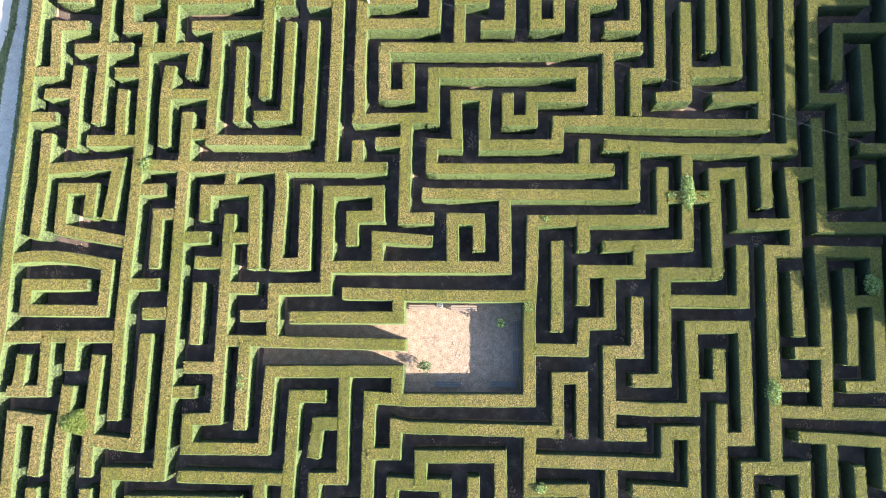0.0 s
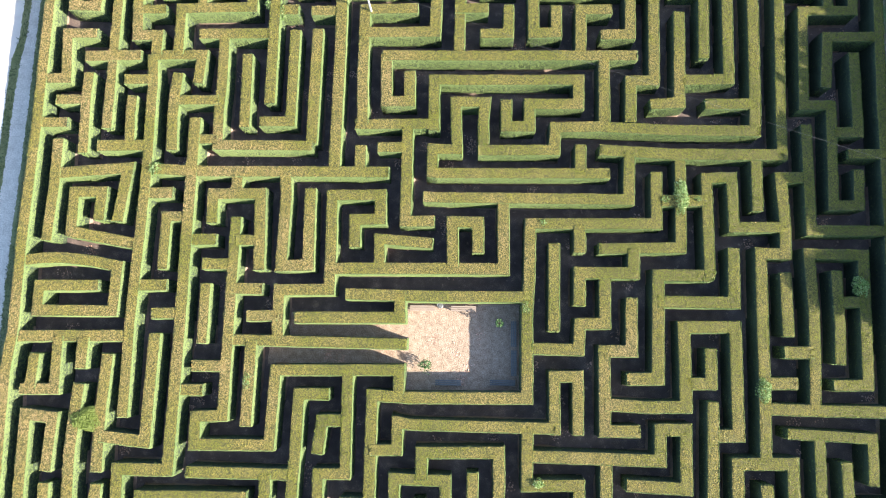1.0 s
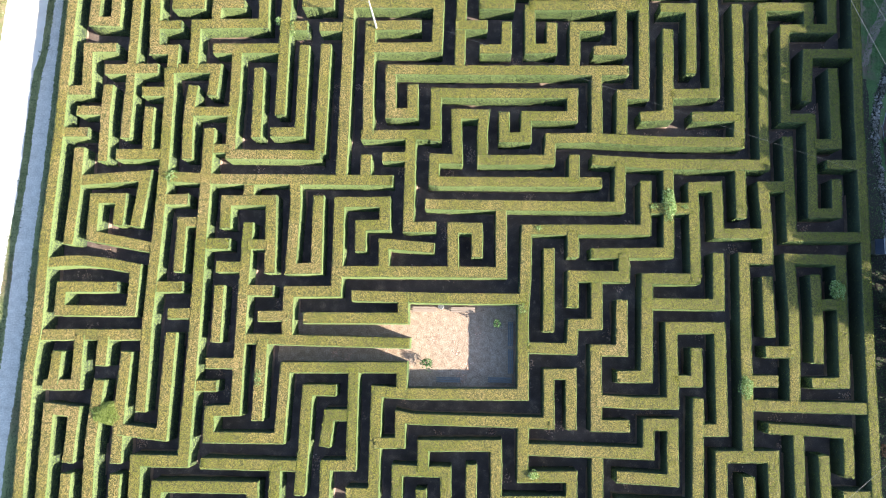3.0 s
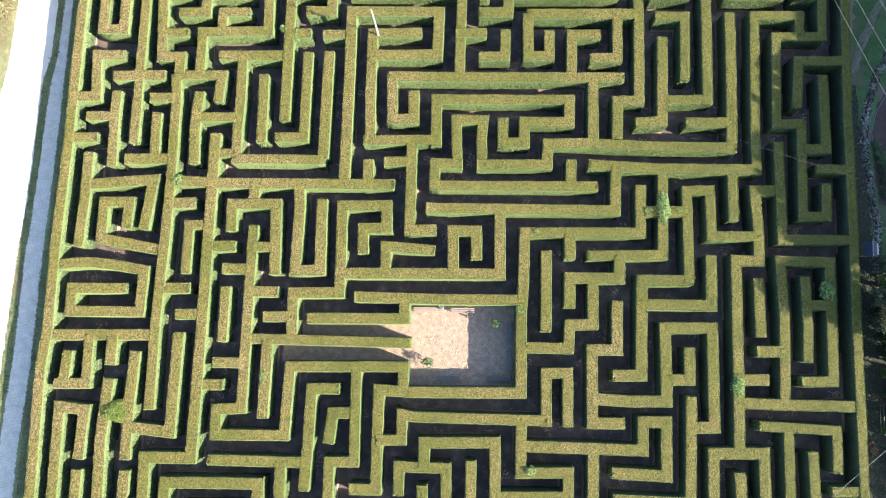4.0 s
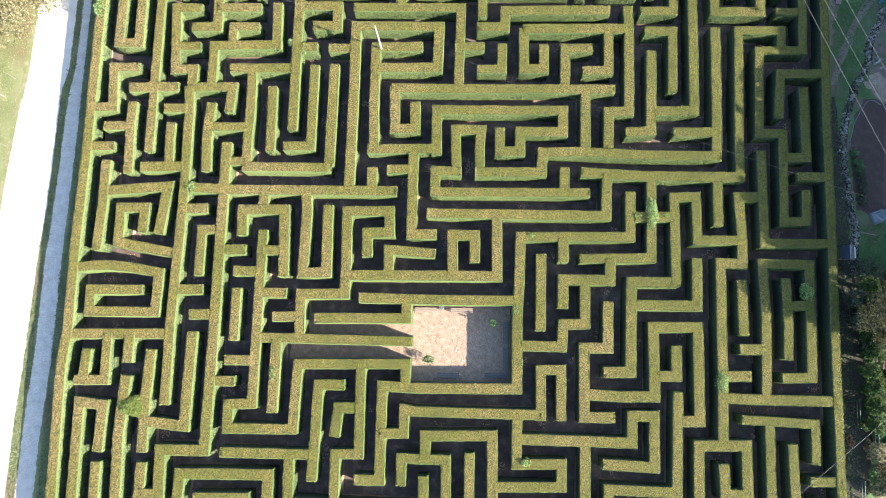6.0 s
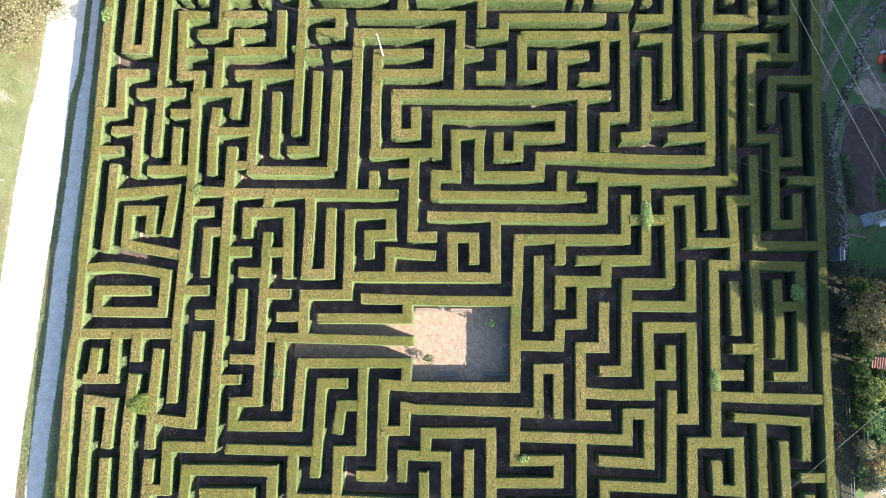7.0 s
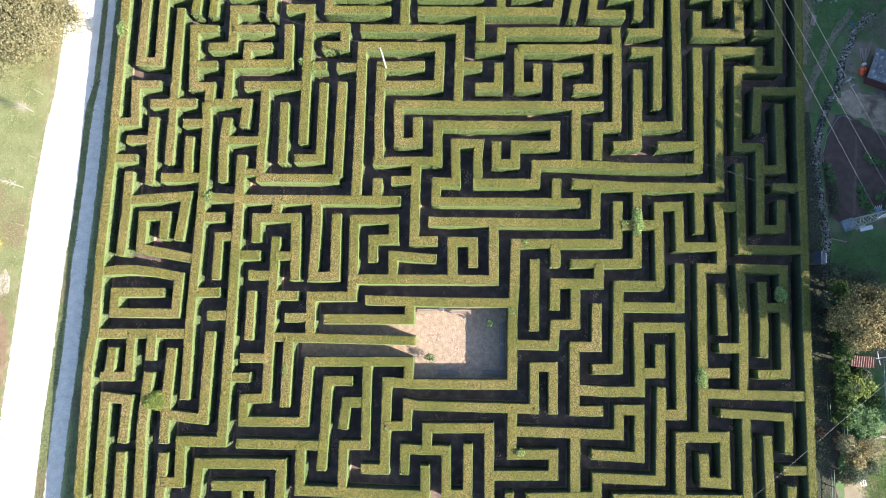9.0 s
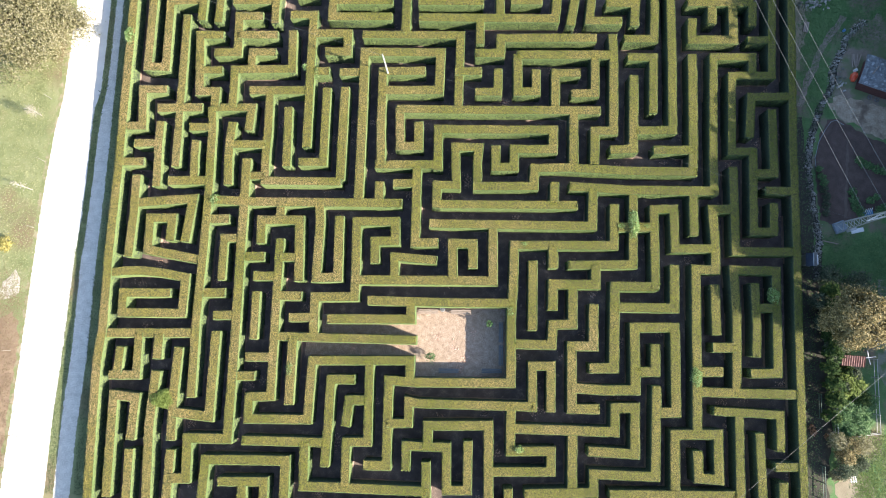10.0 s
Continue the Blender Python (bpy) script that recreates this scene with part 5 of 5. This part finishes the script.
def shrub(x, y, r, tall, count, material, label, seed, size=0.08, name="garden_shrub"):
    """A many-stemmed shrub with an uneven leafy outline."""
    rng = np.random.default_rng(seed)
    base = thing(name, x, y)
    tagged(base, label, "shrub")
    bm = bmesh.new()
    tips = []
    for i in range(9):
        a, k = i * 2.4 + seed, r * rng.uniform(0.3, 0.85)
        e = (math.cos(a) * k, math.sin(a) * k, tall * rng.uniform(0.6, 0.95))
        tube(bm, [(0.05 * math.cos(a), 0.05 * math.sin(a), 0), (e[0] * 0.4, e[1] * 0.4, e[2] * 0.6), e], 0.022, 0.006, 5)
        tips.append(e)
    part("stems", bm, BARK, base)
    v = rng.normal(0, 1, (44, 3))
    v = unit(v) * rng.uniform(0.4, 1, (44, 1)) ** 0.5
    clumps = np.vstack([np.array(tips), v * np.array((r, r, tall * 0.42)) + np.array((0, 0, tall * 0.55))])
    spots = clumps[rng.integers(0, len(clumps), count)] + rng.normal(0, r * 0.15, (count, 3))
    spots[:, 2] = np.maximum(spots[:, 2], 0.06)
    lv, lq = leaf_quads(spots, unit(spots) + np.array((0, 0, 0.7)), rng, size, 0.7)
    part("foliage", quads_mesh("foliage", lv, lq), material, base)
    return base


DUSK_LEAF = leaf("dull_grey_green_leaves", ((0.2, (0.045, 0.065, 0.04)), (0.5, (0.09, 0.115, 0.07)), (0.8, (0.18, 0.20, 0.13))), patch=0.4, rough=0.8)
shrub(34.9, -2.2, 0.7, 1.5, 1500, DARK_LEAF, "dark green shrub behind the lean-to", 51)
for i, (sx, sy, sr) in enumerate([(34.4, -2.7, 0.5), (35.1, -2.9, 0.55), (35.8, -3.2, 0.5), (35.2, -3.8, 0.55), (34.4, -4.1, 0.5), (33.6, -4.5, 0.5)]):
    shrub(sx, sy, sr, 1.9, 480, BUSH, "yellowing leafy climber over the dark shrubs", 140 + i, 0.08, "climber")
shrub(35.9, -4.4, 0.9, 1.5, 1700, DARK_LEAF, "dark green shrub inside the fence", 52)
shrub(36.8, -5.0, 0.7, 1.2, 1300, VINE, "green leafy vine mound inside the fence", 54, 0.09)
for i, (sx, sy, sr) in enumerate([(34.6, -5.4, 0.75), (35.6, -5.6, 0.9), (34.3, -6.4, 0.7), (35.2, -6.6, 0.9), (36.2, -6.5, 0.8), (34.9, -7.2, 0.7), (36.0, -7.3, 0.6)]):
    shrub(sx, sy, sr, 1.35, 1900, VINE, "bright green leafy vine mound inside the fence", 150 + i, 0.085)
for i, (sx, sy, sr) in enumerate([(33.6, -8.2, 0.8), (34.6, -8.7, 0.8), (35.6, -8.5, 0.9), (34.2, -9.5, 0.7)]):
    shrub(sx, sy, sr, 2.5, 1700, OAK if i % 2 else PALE_LEAF, "thin autumn shrub with pale tan leaves", 160 + i, 0.07)
shrub(34.4, -10.7, 0.9, 1.9, 1700, DUSK_LEAF, "pale grey-green leafy shrub on dry ground", 59)
shrub(35.7, -10.1, 0.8, 1.6, 1300, DUSK_LEAF, "pale grey-green leafy shrub on dry ground", 58)
shrub(33.8, -11.3, 0.6, 1.0, 800, PALE_LEAF, "pale grey-green leafy shrub on dry ground", 57)
shrub(33.4, 2.7, 0.9, 2.6, 2600, OAK, "pale tan autumn shrub beside the shaded strip", 60, 0.07)
shrub(32.5, 4.2, 0.8, 2.0, 1300, DUSK_LEAF, "dull grey-green shrub beside the shaded strip", 48)
shrub(32.7, 2.3, 0.7, 2.0, 1300, DUSK_LEAF, "dull grey-green shrub beside the shaded strip", 49)
shrub(34.1, 0.3, 0.8, 2.2, 2000, DUSK_LEAF, "dull leafy shrub under the autumn tree", 45)
shrub(33.6, 6.6, 1.0, 1.8, 1300, DUSK_LEAF, "dull grey-green shrub in shade", 61)
shrub(36.1, 5.8, 1.3, 1.9, 1900, DUSK_LEAF, "dull grey-green shrub in shade", 62)
for i, (sx, sy, sr, st) in enumerate([(33.7, 1.0, 0.8, 2.6), (33.9, 1.9, 0.8, 2.8), (33.5, -0.3, 0.7, 2.4), (34.2, -3.2, 0.6, 1.7), (35.4, -2.4, 0.6, 1.6)]):
    shrub(sx, sy, sr, st, 1700, DUSK_LEAF, "dull grey-green shrub under the autumn tree", 180 + i, 0.085)
# row kept tall for the shade it throws on the strip and outer hedge
for i in range(9):
    sy = 5.2 - 1.4 * i
    shrub(33.1 + 0.2 * math.sin(i * 2.1), sy, 0.6 + 0.1 * math.sin(i * 3.7), 3.2 + 0.3 * math.sin(i * 1.3), 1800, DARK_LEAF, "dark overgrown shrub along the shaded strip", 110 + i, 0.09, "hedge_shrub")
for i, (sx, sy) in enumerate([(33.3, -8.05), (31.95, -7.3), (32.1, -7.7)]):
    shrub(sx, sy, 0.32, 0.35, 160, RUSSET, "low russet weeds beside the shaded strip", 170 + i, 0.06, "weed_clump")
for i, (sx, sy, sr) in enumerate([(33.15, 16.8, 0.42), (33.35, 16.1, 0.5), (33.6, 15.5, 0.55), (33.55, 14.8, 0.5), (33.75, 14.1, 0.55), (33.7, 13.3, 0.5), (33.65, 12.6, 0.5)]):
    shrub(sx + 0.1, sy, sr * 0.72, 0.7, 260, VINE if i < 3 else DUSK_LEAF, "thin green border plant along the stone wall", 70 + i, 0.07, "border_plant")
for i, (sx, sy, sr) in enumerate([(37.1, 17.8, 0.34), (37.5, 17.5, 0.4), (38.0, 17.3, 0.4), (38.7, 17.0, 0.42), (39.3, 16.8, 0.4), (36.4, 14.7, 0.4), (36.5, 14.0, 0.45), (36.7, 13.3, 0.5), (37.1, 12.8, 0.5), (38.0, 13.9, 0.36), (38.6, 14.3, 0.32), (38.8, 12.9, 0.5), (39.4, 13.3, 0.5)]):
    shrub(sx, sy, sr, 0.45, 330, VINE, "low green vegetable plant on bare earth", 80 + i, 0.075, "vegetable_plant")

# ---- the verge and meadow across the road ----
sapling("bare_sapling", -42.75, 20.25, 2.3, 0.75, 160, PALE_LEAF, "bare pale twiggy sapling on the meadow", 91, 0.05, PALE_BARK, 40, 0.035)
sapling("bare_sapling", -41.96, 22.0, 1.4, 0.12, 0, None, "thin bare sapling stake on the meadow", 92, 0.05, PALE_BARK, 3, 0.022)
sapling("bare_sapling", -42.0, 15.6, 1.4, 0.12, 0, None, "thin bare sapling stake on the meadow", 93, 0.05, PALE_BARK, 3, 0.022)
sapling("bare_sapling", -42.35, 8.95, 1.4, 0.12, 0, None, "thin bare sapling stake on the meadow", 94, 0.05, PALE_BARK, 3, 0.022)
sapling("bare_sapling", -42.9, 12.7, 3.2, 0.5, 0, None, "slender pale bare sapling on the meadow", 95, 0.05, PALE_BARK, 26, 0.04)
sapling("bare_sapling", -43.3, -3.0, 1.4, 0.12, 0, None, "thin bare sapling stake on the meadow", 96, 0.05, PALE_BARK, 3, 0.022)
shrub(-44.85, 7.2, 0.75, 0.9, 900, leaf("yellow_leaves", ((0.2, (0.22, 0.20, 0.05)), (0.6, (0.42, 0.37, 0.12)), (0.85, (0.58, 0.52, 0.22)))), "bright yellow autumn shrub on the meadow", 97)
CHALK = surface("pale_stony_soil", ((0.3, (0.36, 0.31, 0.25)), (0.5, (0.52, 0.47, 0.41)), (0.7, (0.72, 0.67, 0.61))), 2.0, 9.0, 0.95, 0.6, 0.03, 0.5, stains=((0.25, 0.22, 0.12), 1.6, 0.58))
patch_of_ground("stony_patch", [(-45.0, 3.2), (-44.3, 4.2), (-43.7, 4.8), (-43.1, 3.9), (-43.0, 3.0), (-43.4, 2.2), (-44.9, 1.9), (-45.6, 2.4)], 0.010, CHALK, "pale stony bare patch in the meadow", 0.22, 0.4, "ground", 18)
patch_of_ground("road_margin", [(-40.2, 40), (-40.3, 32.5), (-40.6, 22.3), (-41.1, 18.5), (-41.6, 12), (-42.0, 0.3), (-42.5, -12.5), (-43.1, -30), (-43.6, -30), (-43.05, -12.5), (-42.55, 0.3), (-42.15, 12), (-41.7, 18.5), (-41.3, 22.3), (-41.0, 32.5), (-40.9, 40)], 0.009, surface("dry_margin", ((0.3, (0.24, 0.20, 0.12)), (0.7, (0.40, 0.34, 0.23))), 1.2, 18.0, 0.95, 0.5, 0.02, 0.5, stains=((0.21, 0.235, 0.10), 1.1, 0.47)), "dry brown margin between the road and the meadow", 0.11, 0.3, "ground", 21)
patch_of_ground("brown_meadow", [(-42.5, -2.0), (-42.75, -8), (-43.2, -40), (-60, -40), (-60, -1), (-52, 2.5), (-48.5, 0.2), (-46.5, 2.2), (-44.8, 0.4), (-43.6, 0.8)], 0.007, surface("withered_grass", ((0.3, (0.18, 0.125, 0.08)), (0.55, (0.30, 0.215, 0.14)), (0.75, (0.38, 0.30, 0.19))), 0.7, 16.0, 0.95, 0.8, 0.05, 0.45), "withered brown meadow grass", 0.4, 0.6, "grass", 19)


def grass(name, boxes, count, stops, seed, label, fray=0.0):
    """Short tufts of grass over stretches of ground, as one mass."""
    rng = np.random.default_rng(seed)
    areas = np.array([(b[2] - b[0]) * (b[3] - b[1]) for b in boxes])
    spots = []
    for b, a in zip(boxes, areas / areas.sum()):
        k = int(count * a)
        spots.append(np.column_stack([rng.uniform(b[0], b[2], k), rng.uniform(b[1], b[3], k), np.full(k, 0.03)]))
    spots = np.vstack(spots)
    spots[:, :2] += rng.normal(0, 1, (len(spots), 2)) * fray
    lv, lq = leaf_quads(spots, np.tile((0, 0, 0.9), (len(spots), 1)), rng, 0.07, 0.6, 0.4)
    lv[:, 2] = np.maximum(lv[:, 2], 0.001)
    tagged(part(name, quads_mesh(name, lv, lq), leaf(name + "_blades", stops, 0.7, 0.2, 0.6)), label, "grass", kind="stuff")


grass("meadow_grass", [(-50, 1.0, -43.0, 40), (-43.0, 0, -42.4, 9), (-43, 9, -41.9, 24), (-43, 24, -41.2, 40)], 32000, ((0.25, (0.17, 0.20, 0.08)), (0.5, (0.29, 0.305, 0.14)), (0.75, (0.43, 0.42, 0.25))), 61, "short uneven meadow grass", 0.5)
grass("withered_tufts", [(-50, -16, -43.0, -1), (-50, -1, -42.9, 4.0)], 20000, ((0.25, (0.17, 0.12, 0.07)), (0.5, (0.27, 0.20, 0.12)), (0.75, (0.36, 0.31, 0.19))), 64, "short withered brown meadow grass", 0.9)
grass("verge_grass", [(-38.5, -16, -37.75, -6), (-38.3, -6, -37.45, 0), (-38.1, 0, -37.4, 7), (-37.75, 7, -37.1, 12), (-37.6, 12, -36.95, 20.5), (-37.2, 20.5, -36.65, 23), (-36.9, 23, -36.4, 36), (-35.9, -16, -34.2, 6), (-35.6, 6, -34.0, 36)], 16000, ((0.25, (0.06, 0.095, 0.04)), (0.5, (0.11, 0.15, 0.065)), (0.75, (0.19, 0.22, 0.11))), 62, "short green grass of the verges", 0.05)
grass("garden_grass", [(32.6, 22.5, 34.5, 34), (34.5, 29.5, 43, 37), (33.5, 4, 43, 10.5), (31.9, -16, 32.4, 34)], 26000, ((0.25, (0.065, 0.13, 0.05)), (0.5, (0.11, 0.20, 0.076)), (0.75, (0.19, 0.28, 0.12))), 63, "short rough garden grass", 0.45)


# paler copy of the garden grass, with sunlight put into the blade colour
grass("sunny_lawn_grass", [(35.9, -16, 40.5, -7.6), (35.9, -16, 37.2, -11)], 12500, ((0.25, (0.115, 0.175, 0.05)), (0.5, (0.18, 0.255, 0.08)), (0.75, (0.30, 0.345, 0.14))), 68, "short lawn grass with dry blades, sunlight in its paler tone", 0.4)


def fleck_litter(count, seed):
    """Fallen leaves gathered in drifts on the maze's paths, paled to stand in for sun flecks, as one mass."""
    rng = np.random.default_rng(seed)
    drifts = np.column_stack([rng.uniform(-33, 30, 260), rng.uniform(-18, 33, 260)])
    c = drifts[rng.integers(0, len(drifts), count)] + rng.normal(0, 0.24, (count, 2))
    spots = np.column_stack([c, np.full(count, 0.03)])
    lv, lq = leaf_quads(spots, np.tile((0, 0, 1.0), (count, 1)), rng, 0.07, 0.25, 0.6)
    lv[:, 2] = np.clip(lv[:, 2], 0.014, 0.08)
    tagged(part("fleck_litter", quads_mesh("fleck_litter", lv, lq), leaf("fleck_leaves", ((0.2, (0.40, 0.24, 0.17)), (0.5, (0.58, 0.37, 0.28)), (0.8, (0.72, 0.52, 0.42))), 0.8, 0.05, 0.2)), "fallen leaves on the maze paths, paled to pass for sun flecks", "leaves", kind="stuff")


fleck_litter(9000, 65)
